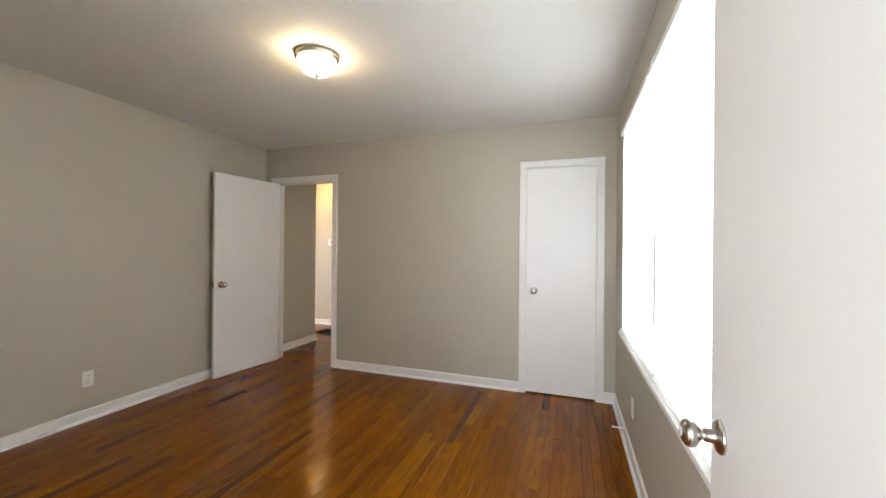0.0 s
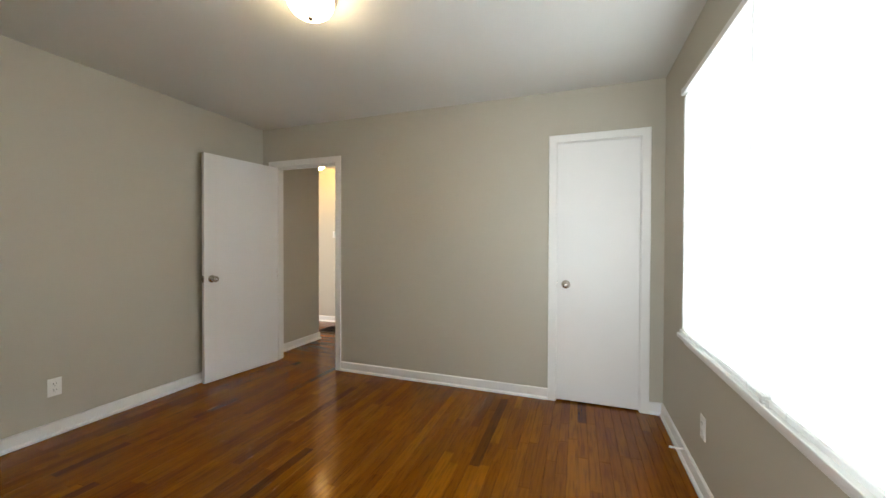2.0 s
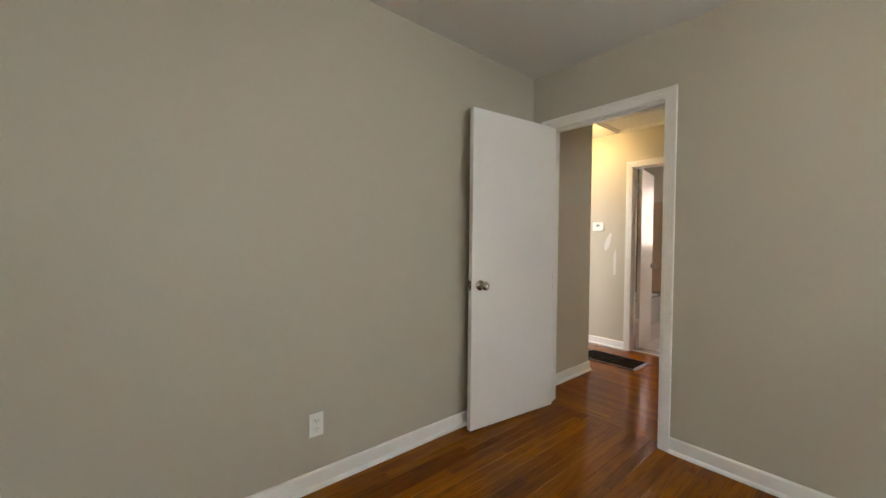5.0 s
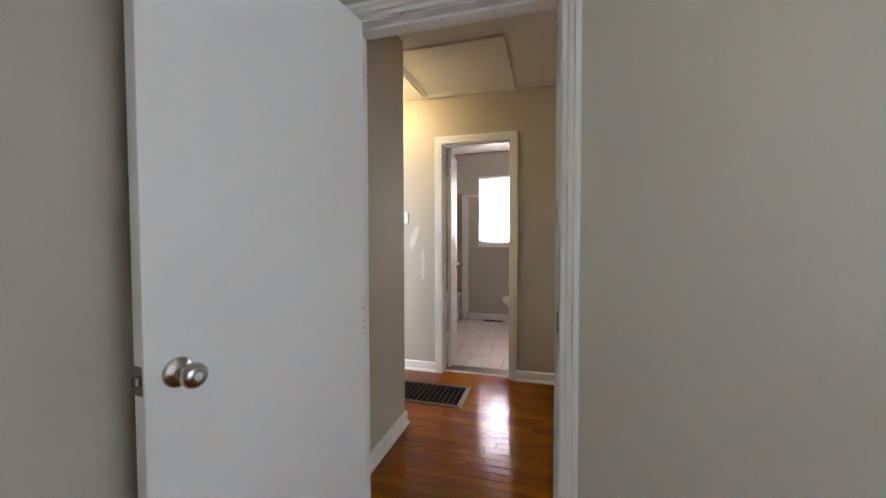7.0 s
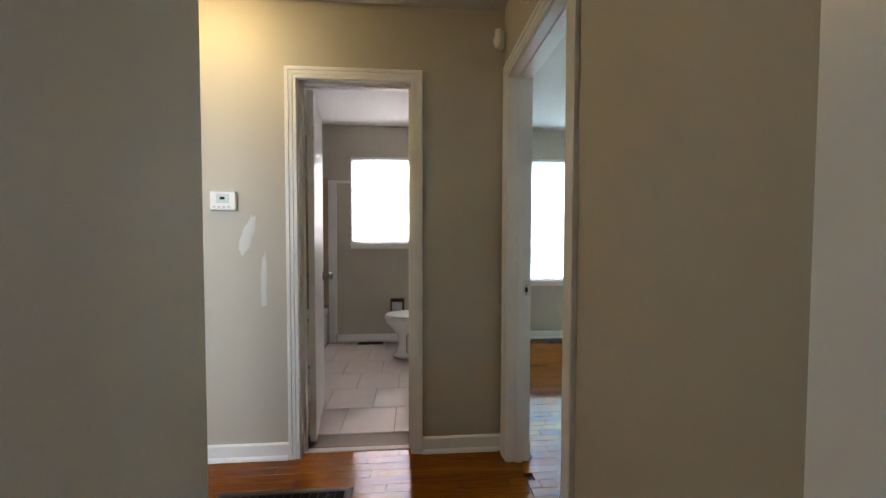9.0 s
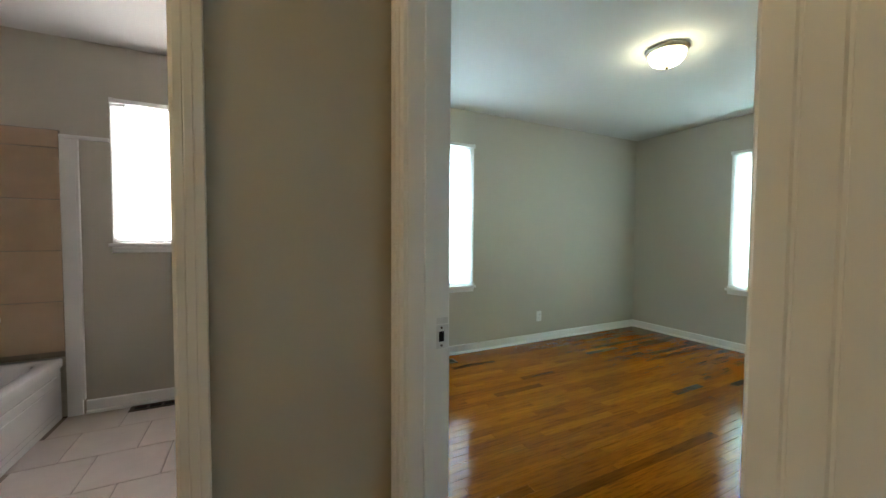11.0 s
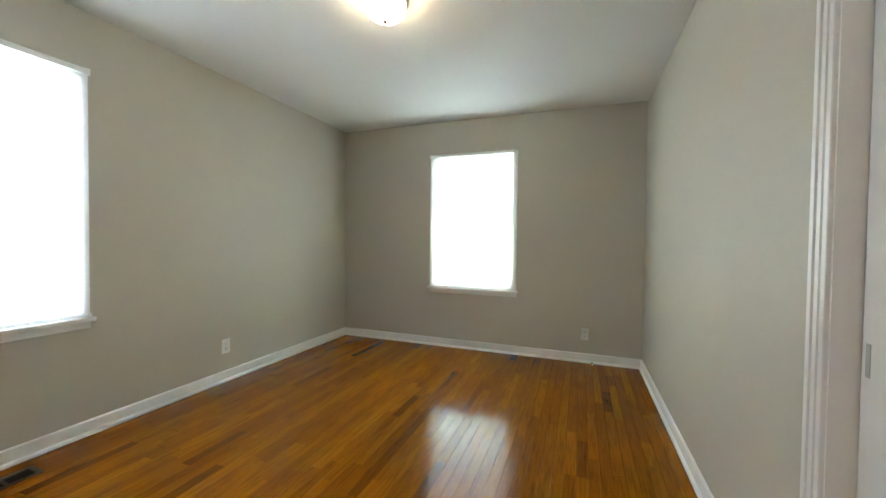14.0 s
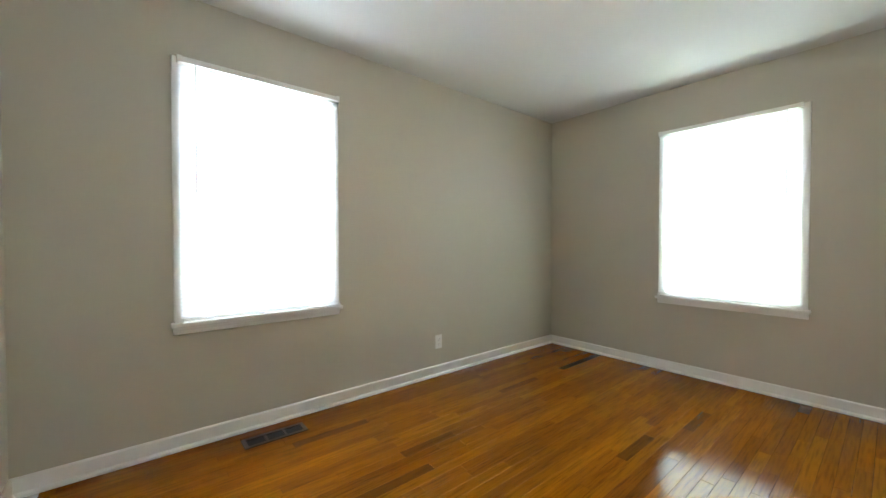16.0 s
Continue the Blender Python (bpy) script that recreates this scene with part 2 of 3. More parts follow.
def swept(bm, m, profile, stations):
    """Sweeps a closed profile of (u, v); a station gives the place for each (u, v)."""
    rings = [[bm.verts.new(m @ Vector(s(u, v))) for u, v in profile] for s in stations]
    k = len(profile)
    for a, b in zip(rings, rings[1:]):
        for i in range(k):
            bm.faces.new((a[i], a[(i + 1) % k], b[(i + 1) % k], b[i]))
    bm.faces.new(rings[0])
    bm.faces.new(rings[-1])
    return bm


def casing(bm, m, a0, a1, h, profile, low=0.0):
    return swept(bm, m, profile, [lambda u, v: (a0 - u, v, low), lambda u, v: (a0 - u, v, h + u),
                                  lambda u, v: (a1 + u, v, h + u), lambda u, v: (a1 + u, v, low)])


FLAT = [(0, 0), (0, 0.014), (0.004, 0.017), (0.056, 0.017), (0.060, 0.014), (0.060, 0)]
FLUTED = [(0, 0), (0, 0.0095), (0.002, 0.0115), (0.017, 0.0115), (0.0183, 0.0102), (0.0200, 0.0102), (0.0215, 0.0142), (0.037, 0.0142), (0.0383, 0.0128),
          (0.0400, 0.0128), (0.0415, 0.0180), (0.0575, 0.0180), (0.060, 0.0155), (0.060, 0)]
BASE = [(0, 0), (0, 0.026), (0.012, 0.023), (0.020, 0.015), (0.021, 0.013), (0.080, 0.013), (0.087, 0.007), (0.087, 0)]


def baseboard(axis, c, side, a0, a1, mitre0=1, mitre1=1):
    bm = bmesh.new()
    swept(bm, wall_frame(axis, c, side), BASE, [lambda u, v: (a0 + mitre0 * v, v, u + 0.0025), lambda u, v: (a1 - mitre1 * v, v, u + 0.0025)])
    return tagged(part("baseboard", bm, TRIM), "white painted wooden baseboard with a shoe moulding", "baseboard", kind="structure")


H = 2.44
DOOR_H = 2.048

# ---- ground and shell ----
bm = bmesh.new()
bmesh.ops.create_grid(bm, x_segments=8, y_segments=8, size=400)
ground = part("ground", bm, GRASS)
ground.location.z = -0.6
tagged(ground, "green lawn around the house", "ground", kind="structure")

tagged(part("floor_slab", box(-4.3, 2.685, -1.7, 7.585, -0.25, -0.022), SUBFLOOR), "dark wooden subfloor under the boards", "floor", kind="structure")
tagged(part("ceiling", box(-4.3, 2.685, -1.7, 7.587, H, H + 0.12), CEIL), "white painted ceiling, faintly textured", "ceiling", kind="structure")

# bedroom with the two-part window
WIN_A = (0.70, 2.725, 0.73, 2.10)
WIN_B = (-0.860, 0.009, 0.688, 2.079)
WIN_C = (5.402, 6.302, 0.650, 2.057)
WIN_D = (-2.772, -1.915, 1.128, 2.065)
wall("wall_1", "x", 1.078, 1.228, -0.035, 3.352, 0, H, [WIN_A])
wall("wall_2", "x", -2.785, -2.665, -0.035, 3.352, 0, H)
wall("wall_3", "y", -0.035, 0.085, -2.665, 1.078, 0, H, [(0.19, 0.988, 0, DOOR_H)])
wall("wall_4", "y", 3.352, 3.472, -2.797, 1.228, 0, H, [(-2.528, -1.730, 0, DOOR_H), (0.317, 0.940, 0, DOOR_H)])
# hall
wall("wall_5", "x", -2.797, -2.677, 3.472, 4.27, 0, H)
wall("wall_6", "x", -1.595, -1.475, 3.472, 7.437, 0, H, [(4.340, 5.113, 0, DOOR_H)])
wall("wall_7", "y", 5.218, 5.338, -4.20, -1.595, 0, H, [(-2.718, -2.091, 0, DOOR_H)])
# The doorway is unseen, added to let the hall daylight reach wall_7.
wall("wall_8", "y", 4.15, 4.27, -4.20, -2.797, 0, H, [(-3.95, -3.05, 0, 2.05)])
wall("wall_9", "x", -4.30, -4.20, 3.472, 7.437, 0, H)
# second bedroom
wall("wall_10", "y", 4.102, 4.222, -1.475, 2.535, 0, H, [(-1.40, -0.127, 0, DOOR_H)])
wall("wall_11", "x", 2.535, 2.685, 3.472, 7.587, 0, H, [WIN_C])
wall("wall_12", "y", 7.437, 7.587, -4.30, 2.535, 0, H, [WIN_B, WIN_D])
# closets, the bath's end wall and the space behind the first door
wall("wall_13", "x", 1.128, 1.228, 3.472, 4.102, 0, H)
# wall_14's opening is unseen, added so the entry lamp can shine in.
wall("wall_14", "y", -1.70, -1.60, -1.2, 1.4, 0, H, [(-0.95, 0.95, 0.35, 2.1)])
wall("wall_15", "x", -1.2, -1.1, -1.6, -0.035, 0, H)
wall("wall_16", "x", 1.3, 1.4, -1.6, -0.035, 0, H)
# Unseen side-room wall, its opening added for the hall daylight.
wall("wall_18", "y", 3.352, 3.472, -4.30, -2.797, 0, H, [(-3.95, -3.05, 0.6, 2.05)])
wall("wall_17", "x", -3.92, -3.82, 5.338, 7.437, 0, H)

# ---- doors and their frames ----
def knob(parent, x, z, face, out):
    """A round knob on its rosette; out is +1 or -1 along y."""
    m = Matrix.Translation((x, face, z)) @ Matrix.Rotation(radians(-90 * out), 4, "X")
    bm = lathe([(0.0, 0), (0.033, 0), (0.033, 0.004), (0.029, 0.008), (0.016, 0.010), (0.0135, 0.014), (0.0135, 0.028), (0.011, 0.029),
                (0.011, 0.035), (0.018, 0.039), (0.0255, 0.046), (0.0275, 0.054), (0.0255, 0.062), (0.019, 0.067), (0.012, 0.0685), (0.0, 0.0685)], 32, None, m)
    handle = part("door_handle", bm, NICKEL, parent, "round brushed nickel knob on a rosette", True)
    bm = lathe([(0.0, 0.068), (0.0085, 0.068), (0.0085, 0.0705), (0.0070, 0.0712), (0.0, 0.0712)], 20, None, m)
    cylinder = part("lock_cylinder", bm, NICKEL_WORN, handle, "", True)
    return handle


def door(name, width, m, label, both=True, out=1, height=2.028):
    """A flush door: hinge edge at the origin, width along x, thickness from y = 0 to -0.035."""
    d = root(name, m, label, "door", kind="structure")
    part("door_leaf", box(0, width, -0.035, 0, 0.012, height, 0.002), DOORM, d)
    for side in ((1, -1) if both else (out,)):
        knob(d, width - 0.065, 0.925, 0.0 if side > 0 else -0.035, side)
    bm = box(width - 0.001, width + 0.0015, -0.030, -0.005, 0.895, 0.955)
    add_box(bm, width, width + 0.011, -0.024, -0.011, 0.915, 0.935, 0.003)
    part("latch", bm, NICKEL, d, "nickel latch plate on the door edge")
    for z in (0.30, 1.82):
        bm = lathe([(0, z - 0.047), (0.004, z - 0.047), (0.006, z - 0.044), (0.006, z + 0.044), (0.004, z + 0.047), (0, z + 0.047)], 12, None, Matrix.Translation((-0.004, 0.004, 0)))
        add_box(bm, -0.0022, -0.0002, -0.030, 0.003, z - 0.044, z + 0.044)
        part("hinge", bm, TRIM, d, "painted hinge knuckle", True)
    return d


def door_frame(name, axis, c0, c1, a0, a1, profiles, stop=None, h=DOOR_H, jamb=0.018):
    """Jambs, stops and casings round a doorway that runs from a0 to a1; profiles: for the low and high face, or None."""
    f = root(name, None, "white painted wooden door frame with casing", "door frame", kind="structure")
    bm = bmesh.new()
    prof = [(-jamb, c0 - 0.001), (-jamb, c1 + 0.001), (0.0005, c1 + 0.001), (0.0005, c0 - 0.001)]
    m = wall_frame(axis, 0, 1)
    casing(bm, m, a0, a1, h, prof)
    part("jamb", bm, TRIM, f)
    if stop is not None:
        bm = bmesh.new()
        casing(bm, m, a0, a1, h, [(-jamb - 0.011, stop), (-jamb - 0.011, stop + 0.032), (-jamb, stop + 0.032), (-jamb, stop)])
        part("stop", bm, TRIM, f)
    for c, side, p in ((c0, -1, profiles[0]), (c1, 1, profiles[1])):
        if p:
            bm = bmesh.new()
            casing(bm, wall_frame(axis, c, side), a0 + 0.013, a1 - 0.013, h - 0.013, p)
            part("casing", bm, TRIM, f, "flat casing" if p is FLAT else "stepped casing")
    return f


door_frame("door_frame_1", "y", -0.035, 0.085, 0.19, 0.988, (FLAT, None), 0.008)
door_frame("door_frame_2", "y", 3.352, 3.472, -2.528, -1.730, (FLUTED, FLUTED), 3.392)
door_frame("door_frame_3", "y", 3.352, 3.472, 0.317, 0.940, (FLAT, None), 3.392)
door_frame("door_frame_4", "y", 5.218, 5.338, -2.718, -2.091, (FLUTED, FLUTED), 5.265)
door_frame("door_frame_5", "x", -1.595, -1.475, 4.340, 5.113, ([(u * 1.3, v) for u, v in FLUTED], None), -1.550)
door_frame("door_frame_6", "y", 4.102, 4.222, -1.40, -0.127, (None, FLUTED))


def at_angle(x, y, tx, ty):
    """A pose at (x, y) whose x axis points to (tx, ty)."""
    return pose(x, y, 0, 0, 0, math.degrees(math.atan2(ty - y, tx - x)))


door("door_1", 0.760, at_angle(0.966, 0.096, 0.994, 0.86), "white flush door standing open beside the window wall")
door("door_2", 0.748, at_angle(-2.459, 3.344, -2.556, 2.602), "white flush door standing open into the bedroom")
door("door_3", 0.583, pose(0.920, 3.354, 0, 0, 0, 180), "white flush closet door, closed", both=False)
door("door_4", 0.572, at_angle(-2.690, 5.345, -2.778, 5.91), "white flush bathroom door standing open")
door("door_5", 0.760, at_angle(-1.478, 4.356, -0.72, 4.256), "white flush bedroom door opened against the closet", both=False)
closet = root("door_6", None, "two white sliding closet doors, closed", "door", kind="structure")
part("sliding_panel", box(-0.80, -0.148, 4.142, 4.169, 0.012, 2.026, 0.002), DOORM, closet)
part("sliding_panel", box(-1.38, -0.76, 4.108, 4.135, 0.012, 2.026, 0.002), DOORM, closet)
part("finger_pull", box(-0.177, -0.163, 4.1670, 4.1705, 0.865, 0.940, 0.001), GREY, closet, "small recessed finger pull")

# ---- baseboards ----
baseboard("x", 1.078, -1, 0.085, 3.352)
baseboard("x", -2.665, 1, 0.085, 3.352)
baseboard("y", 3.352, -1, -2.665, -2.577, 1, 0)
baseboard("y", 3.352, -1, -1.682, 0.269, 0, 0)
baseboard("y", 3.352, -1, 0.988, 1.078, 0, 1)
baseboard("y", 0.085, 1, -2.665, 0.14, 1, 0)
baseboard("x", -2.677, 1, 3.472, 4.27, 1, -1)
baseboard("x", -1.595, -1, 3.472, 4.276, 1, 0)
baseboard("y", 5.218, -1, -4.20, -2.766, 1, 0)
baseboard("y", 5.218, -1, -2.043, -1.595, 0, 1)
baseboard("y", 4.27, 1, -4.20, -3.95, 1, 0)
baseboard("y", 4.27, 1, -3.05, -2.677, 0, -1)
baseboard("y", 7.437, -1, -1.475, 2.535)
baseboard("x", 2.535, -1, 4.222, 7.437)
baseboard("y", 4.222, 1, -0.079, 2.535, 0, 1)
baseboard("x", -1.475, 1, 5.12, 7.437, 0, 1)
baseboard("y", 7.437, -1, -2.955, -1.595, 0, 1)
baseboard("x", -1.595, -1, 5.338, 7.437, 0, 1)


# ---- windows and blinds ----
def window(name, axis, c0, c1, side, opening, units, label):
    """A double-hung window in a wall from c0 (inside face) to c1; side points into the room along the thin axis."""
    a0, a1, z0, z1 = opening
    depth = abs(c1 - c0)
    w = root(name, wall_frame(axis, c0, side), label, "window", kind="structure")
    m = Matrix()
    bm = bmesh.new()
    ring = [lambda u, v: (a0 - u, v, z0 - u), lambda u, v: (a0 - u, v, z1 + u), lambda u, v: (a1 + u, v, z1 + u), lambda u, v: (a1 + u, v, z0 - u),
            lambda u, v: (a0 - u, v, z0 - u)]
    swept(bm, m, [(-0.046, 0.001), (-0.046, -depth), (0.0, -depth), (0.0, 0.001)], ring)
    part("window_frame", bm, TRIM, w)
    bm = bmesh.new()
    casing(bm, m, a0, a1, z1, [(-0.012, 0.001), (-0.012, 0.012), (0.022, 0.014), (0.026, 0.010), (0.026, 0.001)], low=z0)
    part("casing", bm, TRIM, w, "narrow white casing")
    part("window_sill", box(a0 - 0.040, a1 + 0.040, -0.06, 0.048, z0 - 0.020, z0 + 0.004, 0.004), TRIM, w)
    bm = box(a0 - 0.030, a1 + 0.030, 0.001, 0.014, z0 - 0.062, z0 - 0.021, 0.003)
    add_box(bm, a0 - 0.030, a1 + 0.030, 0.001, 0.019, z0 - 0.040, z0 - 0.0215, 0.003)
    part("apron", bm, TRIM, w, "stepped apron under the sill")
    step = (a1 - a0 - 0.024) / units
    for k in range(units):
        u0, u1, mid = a0 + 0.012 + k * step, a0 + 0.012 + (k + 1) * step, (z0 + z1) / 2
        if k:
            part("mullion", box(u0 - 0.03, u0 + 0.03, -depth + 0.01, 0.003, z0, z1 - 0.012, 0.003), TRIM, w)
        for lo, hi, y in ((z0 + 0.012, mid + 0.02, -0.085), (mid - 0.02, z1 - 0.012, -0.118)):
            bm = bmesh.new()
            x0, x1 = u0 + (0.03 if k else 0), u1 - (0.03 if k < units - 1 else 0)
            prof = [(-0.042, y), (-0.042, y + 0.03), (0, y + 0.03), (0, y)]
            swept(bm, m, prof, [lambda u, v: (x0 - u, v, lo - u), lambda u, v: (x0 - u, v, hi + u), lambda u, v: (x1 + u, v, hi + u),
                                lambda u, v: (x1 + u, v, lo - u), lambda u, v: (x0 - u, v, lo - u)])
            sash = part("sash", bm, TRIM, w)
            pane = part("pane", box(x0 + 0.04, x1 - 0.04, y + 0.013, y + 0.017, lo + 0.04, hi - 0.04), GLASS, sash)
            pane.visible_shadow = False
    return w


def slat_mesh(length):
    bm = bmesh.new()
    arc = [(-0.0125, 0.0), (-0.0045, 0.0022), (0.0045, 0.0022), (0.0125, 0.0)]
    rows = [[bm.verts.new((x, y, z)) for y, z in arc] for x in (-length / 2, length / 2)]
    for i in range(3):
        bm.faces.new((rows[0][i], rows[0][i + 1], rows[1][i + 1], rows[1][i]))
    me = bpy.data.meshes.new("slat")
    bm.to_mesh(me)
    bm.free()
    for f in me.polygons:
        f.use_smooth = True
    me.materials.append(SLAT)
    return me


def blind(axis, c0, side, a0, a1, z0, z1, label, tilt=81, wand=0.08):
    """A lowered mini blind that hangs in a window opening."""
    b = root("window_blind", wall_frame(axis, c0, side) @ Matrix.Translation(((a0 + a1) / 2, 0.027, z0)), label, "blind", "white mini blinds")
    half, tall = (a1 - a0) / 2, z1 - z0
    part("headrail", box(-half, half, -0.012, 0.016, tall - 0.030, tall, 0.002), PLASTIC, b)
    part("bottom_rail", box(-half + 0.004, half - 0.004, -0.012, 0.012, 0.006, 0.024, 0.003), SLAT, b)
    me = slat_mesh(2 * half - 0.008)
    n = int((tall - 0.06) / 0.0215)
    for k in range(n):
        s = new("slat", me)
        s.parent = b
        s.matrix_basis = Matrix.Translation((0, 0, 0.034 + k * 0.0215)) @ Matrix.Rotation(radians(tilt + 1.5 * math.sin(k * 1.7)), 4, "X")
    for x in (-half + 0.12, 0, half - 0.12) if half > 0.4 else (-half + 0.1, half - 0.1):
        bm = lathe([(0, 0.01), (0.0012, 0.01), (0.0012, tall - 0.02), (0, tall - 0.02)], 6, None, Matrix.Translation((x, 0.0135, 0)))
        part("cord", bm, PLASTIC, b)
    bm = lathe([(0, tall - 0.72), (0.0045, tall - 0.72), (0.004, tall - 0.03), (0, tall - 0.03)], 6, None, Matrix.Translation((-half + wand, 0.021, 0)))
    part("wand", bm, PLASTIC, b, "clear plastic tilt wand")
    for x in (-half + 0.01, half - 0.01):
        bm = box(x - 0.009, x + 0.009, 0.0125, 0.0145, -0.012, 0.024, 0.0008)
        add_box(bm, x - 0.009, x + 0.009, -0.004, 0.0145, -0.0005, 0.0035)
        part("hold_down_bracket", bm, PLASTIC, b)
        part("end_bracket", box(x - 0.011, x + 0.011, -0.014, 0.0185, tall - 0.033, tall + 0.003, 0.0015), PLASTIC, b)
    return b


window("window_1", "x", 1.078, 1.228, -1, WIN_A, 2, "wide white double window with lowered blinds")
window("window_2", "y", 7.437, 7.587, -1, WIN_B, 1, "white double-hung window with a lowered blind")
window("window_3", "x", 2.535, 2.685, -1, WIN_C, 1, "white double-hung window with a lowered blind")
window("window_4", "y", 7.437, 7.587, -1, WIN_D, 1, "white bathroom window with a lowered blind")
blind("x", 1.078, -1, 1.725, 2.735, 0.735, 2.115, "lowered white mini blind in the double window", -87)
blind("x", 1.078, -1, 0.69, 1.705, 0.735, 2.115, "lowered white mini blind in the double window", -87)
blind("y", 7.437, -1, -0.862, 0.030, 0.693, 2.100, "lowered white mini blind in the bedroom window", 86)
blind("x", 2.535, -1, 5.412, 6.324, 0.655, 2.080, "lowered white mini blind in the bedroom window", 85)
blind("y", 7.437, -1, -2.79, -1.90, 1.133, 2.088, "lowered white mini blind in the bathroom window", -86)


# ---- ceiling lamps ----
def ceiling_lamp(x, y, label, glass):
    d = root("ceiling_lamp", pose(x, y, H), label, "lamp", "flush dome lamps")
    part("pan", lathe([(0, -0.001), (0.118, -0.001), (0.126, -0.007), (0.126, -0.016), (0.120, -0.023), (0.116, -0.031), (0.108, -0.035), (0.107, -0.024), (0, -0.024)], 48),
         SATIN, d, "brushed nickel rim", True)
    part("shade", lathe([(0.106, -0.028), (0.108, -0.044), (0.103, -0.066), (0.090, -0.086), (0.069, -0.102), (0.042, -0.112), (0.015, -0.1165), (0, -0.117)], 48), glass, d, "lit frosted glass bowl", True)
    part("finial", lathe([(0, -0.1165), (0.012, -0.118), (0.013, -0.125), (0.007, -0.130), (0.008, -0.134), (0, -0.138)], 16), BRONZE, d, "", True)
    return d


ceiling_lamp(-0.727, 1.757, "lit frosted dome ceiling lamp with nickel rim", BOWL)
ceiling_lamp(0.504, 5.768, "lit frosted dome ceiling lamp with nickel rim", BOWL)
ceiling_lamp(-3.13, 4.80, "lit frosted dome lamp on the hall ceiling", HALL_BOWL)
# ---- small fixtures on the walls ----
def outlet(axis, c, side, a, z, label):
    o = root("wall_outlet", wall_frame(axis, c, side) @ Matrix.Translation((a, 0, z)), label, "outlet", "duplex outlets")
    part("cover_plate", box(-0.035, 0.035, 0.0005, 0.006, -0.057, 0.057, 0.002), PLASTIC, o)
    for dz in (-0.020, 0.020):
        bm = box(-0.017, 0.017, 0.005, 0.0075, dz - 0.014, dz + 0.014, 0.003)
        r = part("receptacle", bm, PLASTIC, o)
        # Small black blocks paint the shade inside the plug openings.
        bm = box(-0.0085, -0.0060, 0.0070, 0.0079, dz - 0.002, dz + 0.007)
        add_box(bm, 0.0060, 0.0085, 0.0070, 0.0079, dz - 0.002, dz + 0.007)
        add_box(bm, -0.002, 0.002, 0.0070, 0.0079, dz - 0.010, dz - 0.006)
        part("slot_shade", bm, BLACK, r)
    part("screw", lathe([(0, 0), (0.003, 0), (0.003, 0.001), (0, 0.0014)], 10, None, Matrix.Translation((0, 0.006, 0)) @ Matrix.Rotation(radians(-90), 4, "X")), PLASTIC, o)
    return o


outlet("x", -2.665, 1, 1.666, 0.312, "white duplex outlet low on the wall")
outlet("x", 1.078, -1, 2.438, 0.335, "white duplex outlet under the wide window")
outlet("y", 7.437, -1, 0.919, 0.285, "white duplex outlet low on the wall")
outlet("x", 2.535, -1, 4.716, 0.275, "white duplex outlet low on the wall")

thermostat = root("thermostat", wall_frame("y", 5.218, -1) @ Matrix.Translation((-3.079, 0, 1.389)), "white wall thermostat with a small grey display", "thermostat")
part("housing", box(-0.064, 0.064, 0.0005, 0.026, -0.050, 0.050, 0.006), PLASTIC, thermostat)
part("display", box(-0.030, 0.034, 0.0255, 0.0270, -0.012, 0.036, 0.0006), LCD, thermostat, "grey liquid crystal display")
part("digits", box(-0.012, 0.012, 0.0270, 0.0274, 0.006, 0.020), BLACK, thermostat)
bm = bmesh.new()
for k in range(4):
    add_box(bm, -0.048 + k * 0.024, -0.034 + k * 0.024, 0.0255, 0.0275, -0.036, -0.028, 0.001)
part("buttons", bm, GREY, thermostat)


def smear(name, x, z, points, label):
    """A thin dab of filler with a ragged outline; points: (dx, dz) round its edge."""
    bm = bmesh.new()
    ring = [bm.verts.new((x + dx, 5.2175, z + dz)) for dx, dz in points]
    mid = [bm.verts.new((x + dx * 0.7, 5.2160, z + dz * 0.8)) for dx, dz in points]
    k = len(points)
    for i in range(k):
        bm.faces.new((ring[i], ring[(i + 1) % k], mid[(i + 1) % k], mid[i]))
    bm.faces.new(mid)
    return tagged(part(name, bm, PATCH), label, "patch", "dabs of wall filler", "structure")


def ragged(seed, half_w, half_h, lean):
    rng = random.Random(seed)
    out = []
    for k in range(22):
        a = 2 * math.pi * k / 22
        r = 1 + rng.uniform(-0.16, 0.16)
        z = math.sin(a) * half_h * r
        out.append((math.cos(a) * half_w * r * (1 - 0.25 * math.sin(a)) + lean * z, z))
    return out


smear("filler_patch_1", -2.965, 1.217, ragged(3, 0.030, 0.105, 0.30), "white filler dab on the painted wall")
smear("filler_patch_2", -2.885, 0.965, ragged(5, 0.017, 0.150, 0.02), "narrow white filler dab on the painted wall")

detector = root("smoke_detector", wall_frame("x", -1.595, -1) @ Matrix.Translation((4.755, 0, 2.262)) @ Matrix.Rotation(radians(-90), 4, "X"),
                "round white smoke detector above the bedroom door", "detector")
part("base", lathe([(0, 0.0005), (0.062, 0.0005), (0.062, 0.010), (0, 0.010)], 40), PLASTIC, detector, "", True)
part("cover", lathe([(0.058, 0.010), (0.060, 0.022), (0.056, 0.032), (0.040, 0.036), (0.038, 0.034), (0.020, 0.036), (0, 0.036)], 40), PLASTIC, detector, "", True)
part("test_button", lathe([(0, 0.036), (0.009, 0.036), (0.008, 0.039), (0, 0.039)], 16), GREY, detector, "", True)

sensor = root("motion_sensor", pose(-1.632, 5.181, 2.262, 0, 0, 45), "small white alarm sensor in the hall corner", "sensor")
bm = box(-0.026, 0.026, -0.020, 0.018, -0.050, 0.050, 0.010)
part("housing", bm, PLASTIC, sensor)
